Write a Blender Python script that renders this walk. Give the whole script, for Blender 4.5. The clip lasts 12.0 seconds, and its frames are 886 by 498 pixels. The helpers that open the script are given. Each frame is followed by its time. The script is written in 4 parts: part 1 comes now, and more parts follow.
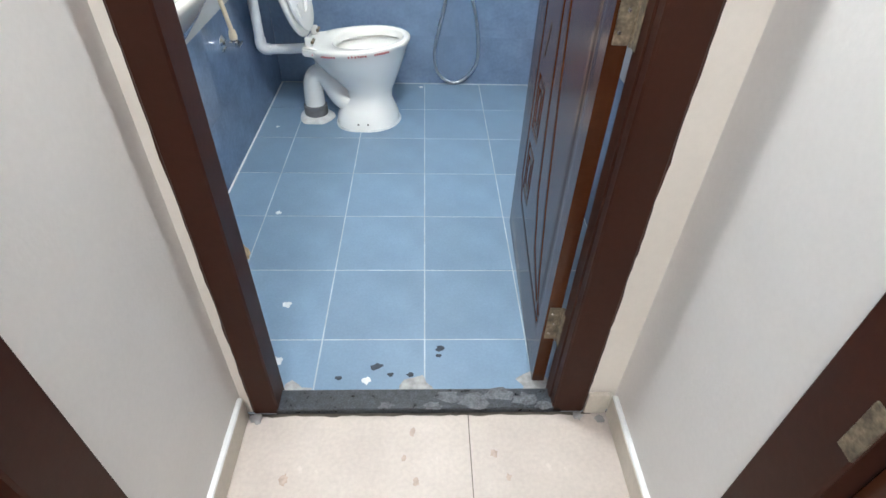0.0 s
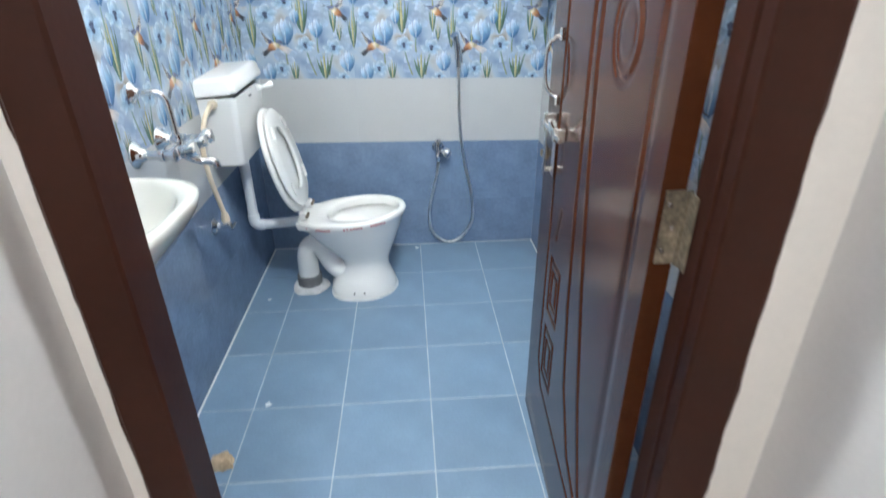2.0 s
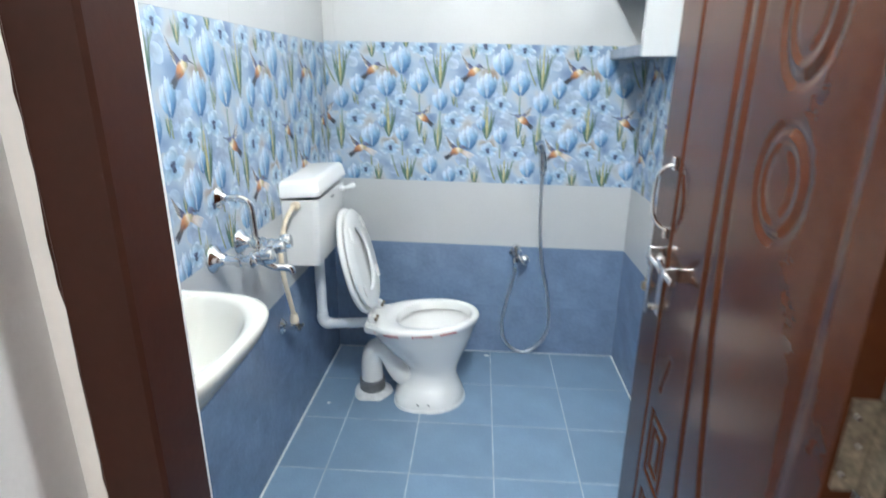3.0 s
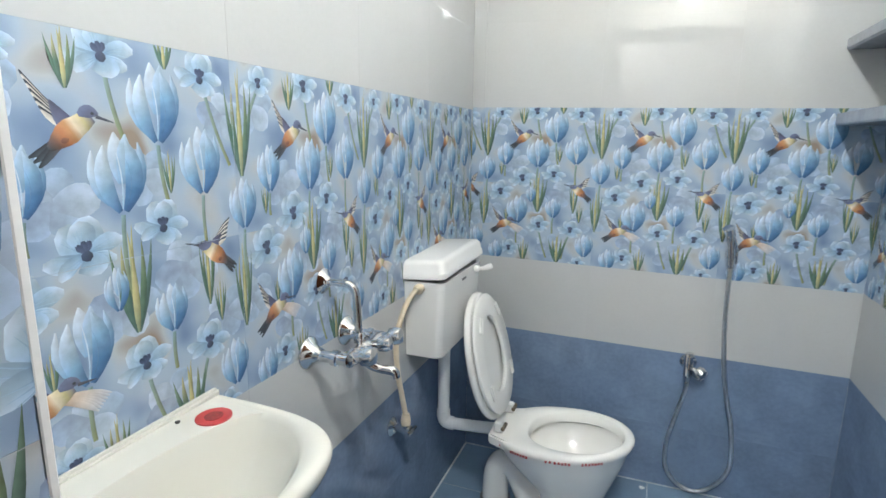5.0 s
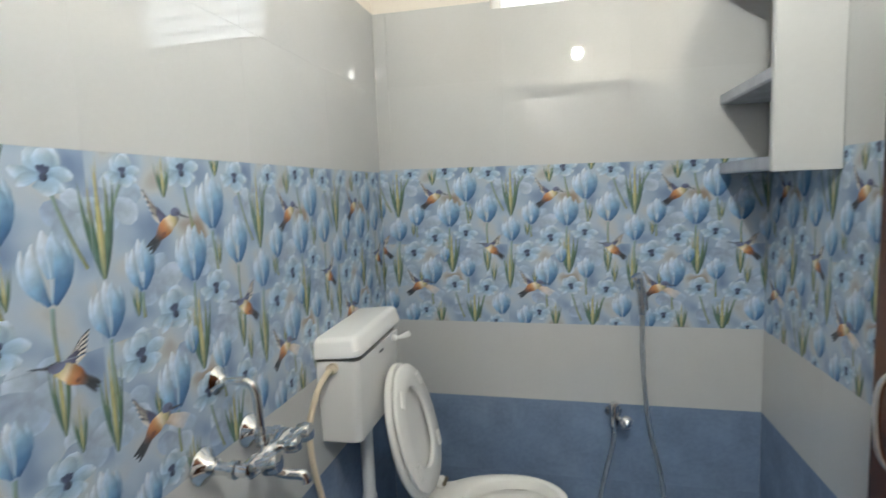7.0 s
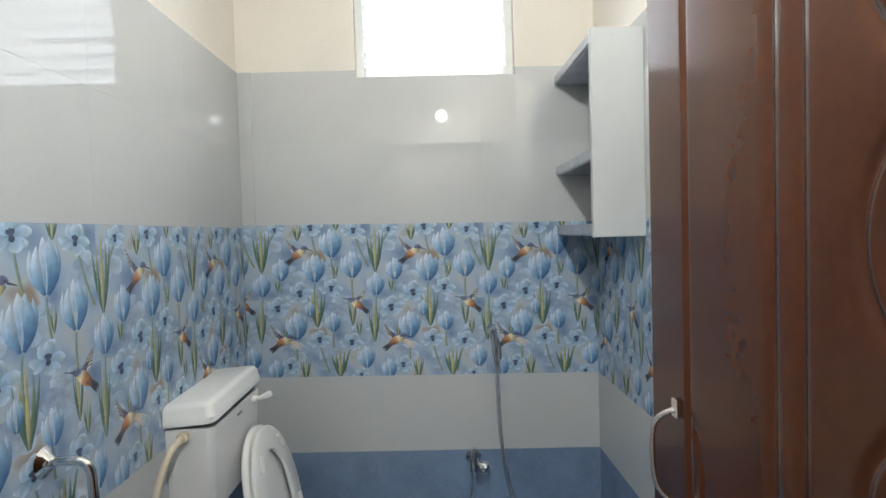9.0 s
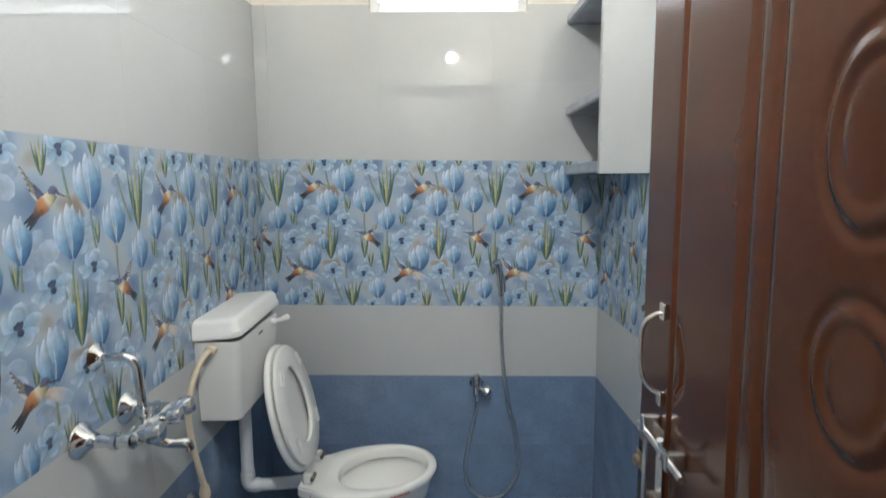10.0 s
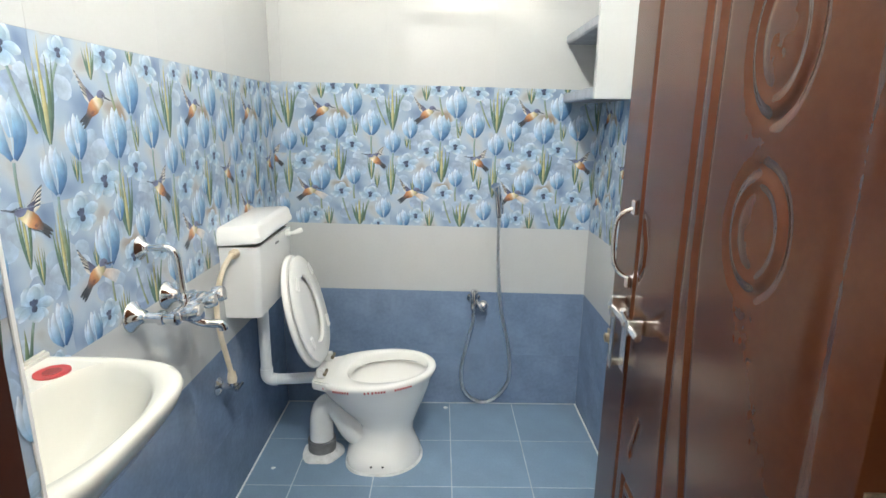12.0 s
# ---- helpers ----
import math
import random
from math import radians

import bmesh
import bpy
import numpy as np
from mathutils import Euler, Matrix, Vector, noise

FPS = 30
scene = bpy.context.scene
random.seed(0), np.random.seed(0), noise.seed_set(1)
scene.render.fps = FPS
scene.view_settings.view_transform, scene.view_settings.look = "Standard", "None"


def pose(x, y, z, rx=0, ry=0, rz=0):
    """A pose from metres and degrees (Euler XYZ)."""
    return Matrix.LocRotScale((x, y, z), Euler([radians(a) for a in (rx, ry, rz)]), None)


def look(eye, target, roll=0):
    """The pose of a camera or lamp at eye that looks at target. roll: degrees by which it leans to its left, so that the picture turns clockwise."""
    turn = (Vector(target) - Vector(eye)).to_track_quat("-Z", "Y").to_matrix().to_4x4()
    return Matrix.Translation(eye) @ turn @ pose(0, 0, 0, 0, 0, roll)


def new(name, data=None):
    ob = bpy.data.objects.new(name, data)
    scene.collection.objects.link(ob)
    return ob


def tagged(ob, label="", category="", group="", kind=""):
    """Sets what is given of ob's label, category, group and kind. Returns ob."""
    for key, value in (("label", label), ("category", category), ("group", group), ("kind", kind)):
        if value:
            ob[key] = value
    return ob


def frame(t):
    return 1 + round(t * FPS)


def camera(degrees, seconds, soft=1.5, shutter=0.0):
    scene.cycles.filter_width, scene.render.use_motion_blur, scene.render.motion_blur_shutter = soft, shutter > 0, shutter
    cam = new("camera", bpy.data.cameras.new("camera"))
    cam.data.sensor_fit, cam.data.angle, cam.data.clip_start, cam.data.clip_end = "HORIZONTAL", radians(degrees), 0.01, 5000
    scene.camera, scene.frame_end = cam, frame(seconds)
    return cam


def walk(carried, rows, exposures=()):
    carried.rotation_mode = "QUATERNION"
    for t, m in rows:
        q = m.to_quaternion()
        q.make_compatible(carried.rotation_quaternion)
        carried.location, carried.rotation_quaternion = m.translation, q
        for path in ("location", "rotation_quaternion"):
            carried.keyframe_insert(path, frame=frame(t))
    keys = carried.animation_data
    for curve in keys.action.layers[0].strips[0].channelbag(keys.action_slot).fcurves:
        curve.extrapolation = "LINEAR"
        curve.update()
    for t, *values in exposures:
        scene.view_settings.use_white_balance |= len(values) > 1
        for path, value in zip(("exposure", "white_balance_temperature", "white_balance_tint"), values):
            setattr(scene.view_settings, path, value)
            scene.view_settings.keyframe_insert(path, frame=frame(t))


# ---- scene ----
cam = camera(79.4, 12.0, shutter=0.65)
PATH = [
    (0, (-0.005, -1.024, 1.233), (0.069, 0.492, -0.07), 2.0),
    (0.5, (-0.005, -1.003, 1.228), (0.051, 0.546, -0.035), 1.8),
    (1, (-0.005, -0.946, 1.243), (0.08, 0.681, 0.082), 0.1),
    (1.5, (-0.026, -0.895, 1.267), (0.087, 0.81, 0.228), -0.3),
    (2, (-0.041, -0.805, 1.291), (0.071, 0.976, 0.388), -0.6),
    (2.5, (-0.069, -0.732, 1.322), (-0.036, 1.117, 0.559), -0.4),
    (3, (-0.081, -0.648, 1.34), (-0.209, 1.251, 0.727), 0.5),
    (3.5, (-0.079, -0.557, 1.35), (-0.355, 1.357, 0.84), 0.9),
    (3.7, (-0.076, -0.492, 1.358), (-0.436, 1.417, 0.883), 1.7),
    (5.3, (-0.091, -0.299, 1.337), (-0.82, 1.524, 0.956), 0.1),
    (5.5, (-0.089, -0.29, 1.335), (-0.826, 1.529, 0.948), -0.1),
    (6, (-0.103, -0.257, 1.342), (-0.782, 1.588, 0.976), -0.4),
    (6.5, (-0.094, -0.237, 1.369), (-0.673, 1.654, 1.073), -1.6),
    (7, (-0.077, -0.226, 1.396), (-0.513, 1.714, 1.181), -2.3),
    (7.5, (-0.062, -0.222, 1.416), (-0.327, 1.757, 1.286), -2.2),
    (7.7, (-0.054, -0.225, 1.432), (-0.237, 1.765, 1.349), -2.0),
    (9.3, (-0.028, -0.321, 1.439), (0.008, 1.678, 1.378), -1.5),
    (9.5, (-0.039, -0.339, 1.424), (-0.016, 1.657, 1.305), -1.0),
    (10, (-0.048, -0.381, 1.386), (-0.037, 1.603, 1.141), -0.4),
    (10.5, (-0.057, -0.438, 1.359), (-0.034, 1.533, 1.017), -0.1),
    (11, (-0.061, -0.499, 1.338), (-0.038, 1.458, 0.924), 0.5),
    (11.5, (-0.06, -0.524, 1.334), (-0.041, 1.427, 0.894), 0.8),
    (12, (-0.055, -0.54, 1.331), (-0.044, 1.406, 0.867), 0.8),
]
walk(cam, [(t, look(eye, target, roll)) for t, eye, target, roll in PATH],
     exposures=[(0.0, 0.90, 6300, 10), (1.5, 0.86, 6150, 10), (2.0, 0.77, 6110, 10), (3.5, 0.71, 6130, 10), (5.5, 0.13, 6660, 10),
                (7.5, -0.20, 6920, 10), (9.5, -0.32, 6540, 10), (10.5, 0.08, 6680, 10), (12.0, 0.62, 6890, 10)])

# ---- light ----
world = bpy.data.worlds.new("sky")
scene.world = world
world.use_nodes = True
wn = world.node_tree.nodes
sky = wn.new("ShaderNodeTexSky")
sky.sky_type, sky.sun_disc = "NISHITA", False
sky.sun_elevation, sky.sun_rotation = radians(50), radians(180)
world.node_tree.links.new(sky.outputs[0], wn["Background"].inputs[0])
wn["Background"].inputs[1].default_value = 0.12
sun = new("sun", bpy.data.lights.new("sun", "SUN"))
sun.data.energy, sun.data.angle, sun.data.color = 2.0, radians(0.5), (1.0, 0.95, 0.88)
sun.matrix_world = look((0, -6, 7.15), (0, 0, 0))
BULB, UNSEEN_LAMP = 1400.0, 240.0     # glow of the lamps; the hall one is added, out of view

# ---- the room's measures ----
XL, XR, YB, YF = -0.78, 0.613, 1.815, -0.125       # tiled faces of the bathroom
HALL_L, HALL_R, HALL_F, HALL_END = -0.464, 0.490, -0.239, -2.5
CEIL = 2.8
Z_BLUE, Z_WHITE, Z_SEAM, Z_PRINT, Z_DADO = 0.561, 0.865, 1.172, 1.469, 2.083
COURSE = 0.0142                                     # the courses of the end wall climb to the left
TW = 0.447                                          # tile width


# ---- materials ----
def mat(name, color, rough=0.5, metal=0.0, var=0.1, scale=6.0, fine=0.04, fine_scale=90.0, bump=0.0, bump_scale=60.0,
        coat=0.0, random_value=0.0, rough_var=0.0, trans=0.0, ior=1.5):
    m = bpy.data.materials.new(name)
    m.use_nodes = True
    n, l = m.node_tree.nodes, m.node_tree.links
    b = n["Principled BSDF"]
    b.inputs["Roughness"].default_value = rough
    b.inputs["Metallic"].default_value = metal
    b.inputs["Coat Weight"].default_value = coat
    b.inputs["Coat Roughness"].default_value = 0.05
    b.inputs["Transmission Weight"].default_value = trans
    b.inputs["IOR"].default_value = ior
    tc = n.new("ShaderNodeTexCoord")
    out = None
    rgb = n.new("ShaderNodeRGB")
    rgb.outputs[0].default_value = (*color, 1)
    out = rgb.outputs[0]
    for amount, sc, detail in ((var, scale, 4.0), (fine, fine_scale, 2.0)):
        if amount:
            tex = n.new("ShaderNodeTexNoise")
            tex.inputs["Scale"].default_value, tex.inputs["Detail"].default_value = sc, detail
            l.new(tc.outputs["Object"], tex.inputs["Vector"])
            ramp = n.new("ShaderNodeMapRange")
            ramp.inputs[1].default_value, ramp.inputs[2].default_value = 0.3, 0.7
            ramp.inputs[3].default_value, ramp.inputs[4].default_value = 1 - amount, 1 + amount
            l.new(tex.outputs[0], ramp.inputs[0])
            mul = n.new("ShaderNodeVectorMath")
            mul.operation = "SCALE"
            l.new(out, mul.inputs[0])
            l.new(ramp.outputs[0], mul.inputs["Scale"])
            out = mul.outputs[0]
            if rough_var and sc == scale:
                rr = n.new("ShaderNodeMapRange")
                rr.inputs[1].default_value, rr.inputs[2].default_value = 0.3, 0.7
                rr.inputs[3].default_value, rr.inputs[4].default_value = max(0.02, rough - rough_var), rough + rough_var
                l.new(tex.outputs[0], rr.inputs[0])
                l.new(rr.outputs[0], b.inputs["Roughness"])
    if random_value:
        info = n.new("ShaderNodeObjectInfo")
        rv = n.new("ShaderNodeMapRange")
        rv.inputs[3].default_value, rv.inputs[4].default_value = 1 - random_value, 1 + random_value
        l.new(info.outputs["Random"], rv.inputs[0])
        mul = n.new("ShaderNodeVectorMath")
        mul.operation = "SCALE"
        l.new(out, mul.inputs[0])
        l.new(rv.outputs[0], mul.inputs["Scale"])
        out = mul.outputs[0]
    l.new(out, b.inputs["Base Color"])
    if bump:
        tex = n.new("ShaderNodeTexNoise")
        tex.inputs["Scale"].default_value, tex.inputs["Detail"].default_value = bump_scale, 5.0
        l.new(tc.outputs["Object"], tex.inputs["Vector"])
        bp = n.new("ShaderNodeBump")
        bp.inputs["Strength"].default_value, bp.inputs["Distance"].default_value = bump, 0.004
        l.new(tex.outputs[0], bp.inputs["Height"])
        l.new(bp.outputs[0], b.inputs["Normal"])
    return m


def glow(name, color, strength):
    m = bpy.data.materials.new(name)
    m.use_nodes = True
    b = m.node_tree.nodes["Principled BSDF"]
    b.inputs["Base Color"].default_value = (*color, 1)
    b.inputs["Emission Color"].default_value = (*color, 1)
    b.inputs["Emission Strength"].default_value = strength
    return m


def lin(r, g, b):
    """A colour of 0 to 255 as a base colour."""
    return tuple(((c / 255 + 0.055) / 1.055) ** 2.4 if c > 10 else c / 3300 for c in (r, g, b))


M_PAINT = mat("cream_wall_paint", (0.77, 0.715, 0.64), 0.55, var=0.03, scale=2.5, fine=0.015, bump=0.12, bump_scale=140)
M_HALLPAINT = mat("hall_wall_paint", (0.72, 0.69, 0.665), 0.55, var=0.04, scale=2.0, fine=0.015, bump=0.12, bump_scale=140)
M_CEIL = mat("ceiling_paint", (0.78, 0.77, 0.74), 0.7, var=0.03, scale=2, bump=0.1)
M_GROUT = mat("pale_grout", (0.43, 0.48, 0.53), 0.8, var=0.25, scale=9, fine=0.1, bump=0.2)
M_BLUE = mat("blue_wall_tile", (0.165, 0.230, 0.345), 0.08, var=0.16, scale=7, fine=0.06, fine_scale=60, random_value=0.04, rough_var=0.03)
M_WHITE = mat("white_wall_tile", (0.520, 0.528, 0.528), 0.018, var=0.03, scale=3, fine=0.01, random_value=0.015, rough_var=0.006, ior=1.68)
M_FLOOR = mat("blue_floor_tile", (0.180, 0.270, 0.378), 0.38, var=0.11, scale=5, fine=0.05, fine_scale=130, bump=0.12,
              bump_scale=180, random_value=0.06, rough_var=0.08)
M_HALLTILE = mat("beige_hall_tile", (0.56, 0.49, 0.44), 0.22, var=0.07, scale=7, fine=0.05, random_value=0.03, rough_var=0.06)
M_SKIRT = mat("beige_skirting", (0.60, 0.54, 0.46), 0.3, var=0.09, scale=8, fine=0.04)
M_DARKJOINT = mat("dirty_joint", (0.09, 0.075, 0.06), 0.9, var=0.3, scale=30)
M_GRANITE = mat("black_granite", (0.030, 0.034, 0.042), 0.35, var=0.5, scale=60, fine=0.5, fine_scale=240, rough_var=0.1)
M_DUST = mat("cement_dust", (0.34, 0.33, 0.32), 0.95, var=0.3, scale=40)
M_DOOR = mat("brown_moulded_door", (0.066, 0.0200, 0.0078), 0.17, var=0.10, scale=5, fine=0.06, fine_scale=60, rough_var=0.03, ior=1.42)
M_FRAME = mat("brown_painted_wood", (0.038, 0.0100, 0.0044), 0.5, var=0.08, scale=5, fine=0.06, fine_scale=70, bump=0.06, bump_scale=80, rough_var=0.06, ior=1.32)
M_CERAMIC = mat("white_ceramic", (0.84, 0.83, 0.80), 0.07, var=0.015, scale=4, fine=0.0, coat=0.3)
M_BASIN = mat("ivory_ceramic", (0.64, 0.622, 0.565), 0.07, var=0.015, scale=4, fine=0.0, coat=0.3)
M_PLASTIC = mat("white_plastic", (0.86, 0.85, 0.83), 0.22, var=0.02, scale=6, fine=0.0)
M_PVC = mat("white_pvc", (0.82, 0.83, 0.84), 0.3, var=0.04, scale=12, fine=0.0)
M_CHROME = mat("chrome", (0.73, 0.74, 0.75), 0.07, 1.0, var=0.08, scale=30, fine=0.0)
M_HOSE = mat("steel_hose", (0.72, 0.73, 0.74), 0.33, 1.0, var=0.15, scale=60, fine=0.0)
M_STEEL = mat("brushed_steel", (0.74, 0.73, 0.71), 0.25, 1.0, var=0.15, scale=40)
M_HINGE = mat("paint_smeared_hinge", (0.20, 0.16, 0.11), 0.5, 0.4, var=0.5, scale=45, fine=0.3, fine_scale=160)
M_CREAMHOSE = mat("cream_hose", (0.66, 0.56, 0.42), 0.4, var=0.08, scale=20)
M_GREYRUBBER = mat("grey_rubber", (0.17, 0.17, 0.175), 0.7, var=0.2, scale=30)
M_CEMENT = mat("white_cement", (0.66, 0.66, 0.65), 0.9, var=0.15, scale=40, bump=0.5, bump_scale=70)
M_RED = mat("red_sticker", (0.45, 0.045, 0.045), 0.35, var=0.08, scale=40)
M_REDDARK = mat("dark_red_print", (0.22, 0.03, 0.03), 0.35, var=0.3, scale=150)
M_INK = mat("black_ink", (0.03, 0.03, 0.035), 0.5, var=0.05)
M_SILLDUST = mat("sill_dust", (0.115, 0.12, 0.13), 0.9, var=0.4, scale=60, fine=0.3, fine_scale=200)
M_HOLE = mat("dark_hole", (0.02, 0.02, 0.02), 0.6, var=0.1)
M_SHELFTOP = mat("grey_blue_shelf_tile", (0.36, 0.38, 0.43), 0.2, var=0.12, scale=14)
M_UPVC = mat("white_window_frame", (0.78, 0.78, 0.77), 0.35, var=0.03)
M_FROST = mat("frosted_glass", (0.62, 0.64, 0.66), 0.3, var=0.02, trans=0.62, ior=1.45)
M_STAIN = mat("dark_cement_spot", (0.035, 0.045, 0.06), 0.8, var=0.3, scale=60)
M_PUTTY = mat("dried_putty", (0.70, 0.71, 0.70), 0.9, var=0.1, scale=60)
M_ORANGE = mat("wet_cardboard", (0.50, 0.36, 0.22), 0.8, var=0.4, scale=40, bump=0.4)
M_SOIL = mat("reddish_dirt", (0.44, 0.34, 0.28), 0.7, var=0.2, scale=60)
M_BULB = glow("lit_bulb", (0.92, 0.98, 0.98), BULB)
M_UNSEEN_LAMP = glow("unseen_lamp_glow", (0.93, 0.97, 1.0), UNSEEN_LAMP)
M_SKYCARD = glow("bright_sky", (0.92, 0.96, 1.0), 11.0)


# ---- helpers of this scene ----
def finish(bm, smooth=None):
    bmesh.ops.recalc_face_normals(bm, faces=bm.faces)
    if smooth is not None:
        for f in bm.faces:
            f.smooth = True
        for e in bm.edges:
            if len(e.link_faces) == 2 and e.calc_face_angle(0) > radians(smooth):
                e.smooth = False
    return bm


def mesh_of(name, bm, material, smooth=None, normals=True):
    if normals:
        finish(bm, smooth)
    me = bpy.data.meshes.new(name)
    bm.to_mesh(me)
    bm.free()
    for m in material if isinstance(material, (list, tuple)) else [material]:
        me.materials.append(m)
    return me


def thing(name, place, label, category, group="", kind=""):
    ob = new(name)
    ob.location = place
    ob.empty_display_size = 0.05
    return tagged(ob, label, category, group, kind)


def hang(ob, parent):
    ob.parent = parent
    if parent.data is None:
        ob.matrix_parent_inverse = Matrix.Translation(-Vector(parent.location))
    return ob


def part(name, bm, material, parent, label="", smooth=None):
    ob = hang(new(name, mesh_of(name, bm, material, smooth)), parent)
    return tagged(ob, label)


def solid(name, bm, material, label="", category="", kind="", smooth=None, group=""):
    return tagged(new(name, mesh_of(name, bm, material, smooth)), label, category, group, kind)


def box(x0, x1, y0, y1, z0, z1, bevel=0.0, bm=None, segments=1):
    made = bmesh.new()
    vs = [made.verts.new((x, y, z)) for x in (x0, x1) for y in (y0, y1) for z in (z0, z1)]
    for q in ((0, 1, 3, 2), (4, 6, 7, 5), (0, 4, 5, 1), (2, 3, 7, 6), (0, 2, 6, 4), (1, 5, 7, 3)):
        made.faces.new([vs[i] for i in q])
    bmesh.ops.recalc_face_normals(made, faces=made.faces)
    if bevel:
        bmesh.ops.bevel(made, geom=made.edges[:], offset=bevel, segments=segments, affect="EDGES")
    return join(bm, made) if bm else made


def join(bm, other, matrix=None):
    if matrix is not None:
        other.transform(matrix)
    me = bpy.data.meshes.new("tmp")
    other.to_mesh(me)
    other.free()
    bm.from_mesh(me)
    bpy.data.meshes.remove(me)
    return bm


def loft(rings, caps=(True, True), closed=True, bm=None):
    """Skins rings of points of equal number."""
    bm = bm or bmesh.new()
    vs = [[bm.verts.new(p) for p in ring] for ring in rings]
    n = len(rings[0])
    for a, b in zip(vs, vs[1:]):
        for i in range(n if closed else n - 1):
            bm.faces.new((a[i], a[(i + 1) % n], b[(i + 1) % n], b[i]))
    if caps[0]:
        bm.faces.new(vs[0])
    if caps[1]:
        bm.faces.new(vs[-1][::-1])
    return bm


def frame_of(axis):
    axis = Vector(axis).normalized()
    side = axis.orthogonal().normalized()
    return axis, side, axis.cross(side)


def lathe(profile, place, axis=(0, 0, 1), n=24, bm=None, caps=(True, True)):
    """Turns (radius, height) pairs about an axis."""
    a, s, t = frame_of(axis)
    o = Vector(place)
    rings = [[o + a * h + (s * math.cos(2 * math.pi * i / n) + t * math.sin(2 * math.pi * i / n)) * max(r, 1e-4)
              for i in range(n)] for r, h in profile]
    return loft(rings, caps, bm=bm)


def smooth_path(points, steps=6):
    p = [Vector(q) for q in points]
    out = []
    for i in range(len(p) - 1):
        a, b, c, d = p[max(i - 1, 0)], p[i], p[i + 1], p[min(i + 2, len(p) - 1)]
        for k in range(steps):
            t = k / steps
            out.append(0.5 * ((2 * b) + (c - a) * t + (2 * a - 5 * b + 4 * c - d) * t * t + (3 * b - a - 3 * c + d) * t ** 3))
    return out + [p[-1]]


def tube(points, radius, n=12, steps=6, bm=None, radii=None):
    pts = smooth_path(points, steps) if steps > 1 else [Vector(q) for q in points]
    side = None
    rings = []
    for i, q in enumerate(pts):
        d = (pts[min(i + 1, len(pts) - 1)] - pts[max(i - 1, 0)]).normalized()
        if side is None:
            side = d.orthogonal().normalized()
        side = (side - d * side.dot(d)).normalized()
        up = d.cross(side)
        r = radius if radii is None else np.interp(i / (len(pts) - 1), np.linspace(0, 1, len(radii)), radii)
        rings.append([q + (side * math.cos(2 * math.pi * k / n) + up * math.sin(2 * math.pi * k / n)) * r for k in range(n)])
    return loft(rings, bm=bm)


def rounded(points, radius, steps=5):
    """A polyline whose corners are arcs, for bent pipes."""
    p = [Vector(q) for q in points]
    out = [p[0]]
    for a, b, c in zip(p, p[1:], p[2:]):
        u, v = (a - b).normalized(), (c - b).normalized()
        s, e = b + u * radius, b + v * radius
        for k in range(steps + 1):
            t = k / steps
            out.append((1 - t) ** 2 * s + 2 * t * (1 - t) * b + t * t * e)
    return out + [p[-1]]


# ---- structure ----
bm = box(XL - 0.12, XR + 0.12, -0.243, YB + 0.12, -0.15, -0.0012)
floor_bath = solid("floor", bm, M_GROUT, "blue square floor tiles with pale grout lines", "floor", "structure")
bm = box(HALL_L - 0.12, HALL_R + 0.12, HALL_END - 0.1, -0.243, -0.15, -0.004)
floor_hall = solid("floor_hall", bm, M_DARKJOINT, "large beige hall floor tiles with dirty joints", "floor", "structure")

T = 0.006   # tiles stand this much before the wall
wall_left = solid("wall_left", box(XL - 0.12, XL - T, HALL_F, YB + 0.12, 0, CEIL), M_PAINT,
                  "bathroom wall with blue, white and tulip-printed tiles, cream above", "wall", "structure")
wall_right = solid("wall_right", box(XR + T, XR + 0.12, HALL_F, YB + 0.12, 0, CEIL), M_PAINT,
                   "bathroom wall with blue, white and tulip-printed tiles", "wall", "structure")
WX0, WX1, WZ0, WZ1 = -0.322, 0.305, 2.055, 2.66
bm = box(XL - T, WX0, YB + T, YB + 0.12, 0, CEIL)
box(WX1, XR + T, YB + T, YB + 0.12, 0, CEIL, bm=bm)
box(WX0, WX1, YB + T, YB + 0.12, 0, WZ0, bm=bm)
box(WX0, WX1, YB + T, YB + 0.12, WZ1, CEIL, bm=bm)
wall_back = solid("wall_back", bm, M_PAINT, "tiled bathroom end wall with a high louvred window", "wall", "structure")
JL0, JL1, JR0, JR1, JY0, JY1, DOOR_H = -0.440, -0.375, 0.330, 0.416, -0.246, -0.172, 2.05
bm = box(XL - T, JL0, HALL_F, YF - T, 0, CEIL)
box(JL0, -0.411, JY1, YF - T, 0, DOOR_H + 0.07, bm=bm)
box(JR1, XR + T, HALL_F, YF - T, 0, CEIL, bm=bm)
box(0.385, JR1, JY1, YF - T, 0, DOOR_H + 0.07, bm=bm)
box(JL0, JR1, HALL_F, YF - T, DOOR_H + 0.07, CEIL, bm=bm)
wall_front = solid("wall_front", bm, M_PAINT, "cream painted wall with the bathroom doorway", "wall", "structure")
solid("ceiling", box(XL - 0.12, XR + 0.12, HALL_F, YB + 0.12, CEIL, CEIL + 0.1), M_CEIL, "white painted bathroom ceiling", "ceiling", "structure")
solid("ceiling_hall", box(HALL_L - 0.12, HALL_R + 0.12, HALL_END - 0.1, HALL_F, CEIL, CEIL + 0.1), M_CEIL, "white painted hall ceiling", "ceiling", "structure")
D0, D1 = -1.46, -0.635      # side doorways of the hall, along y
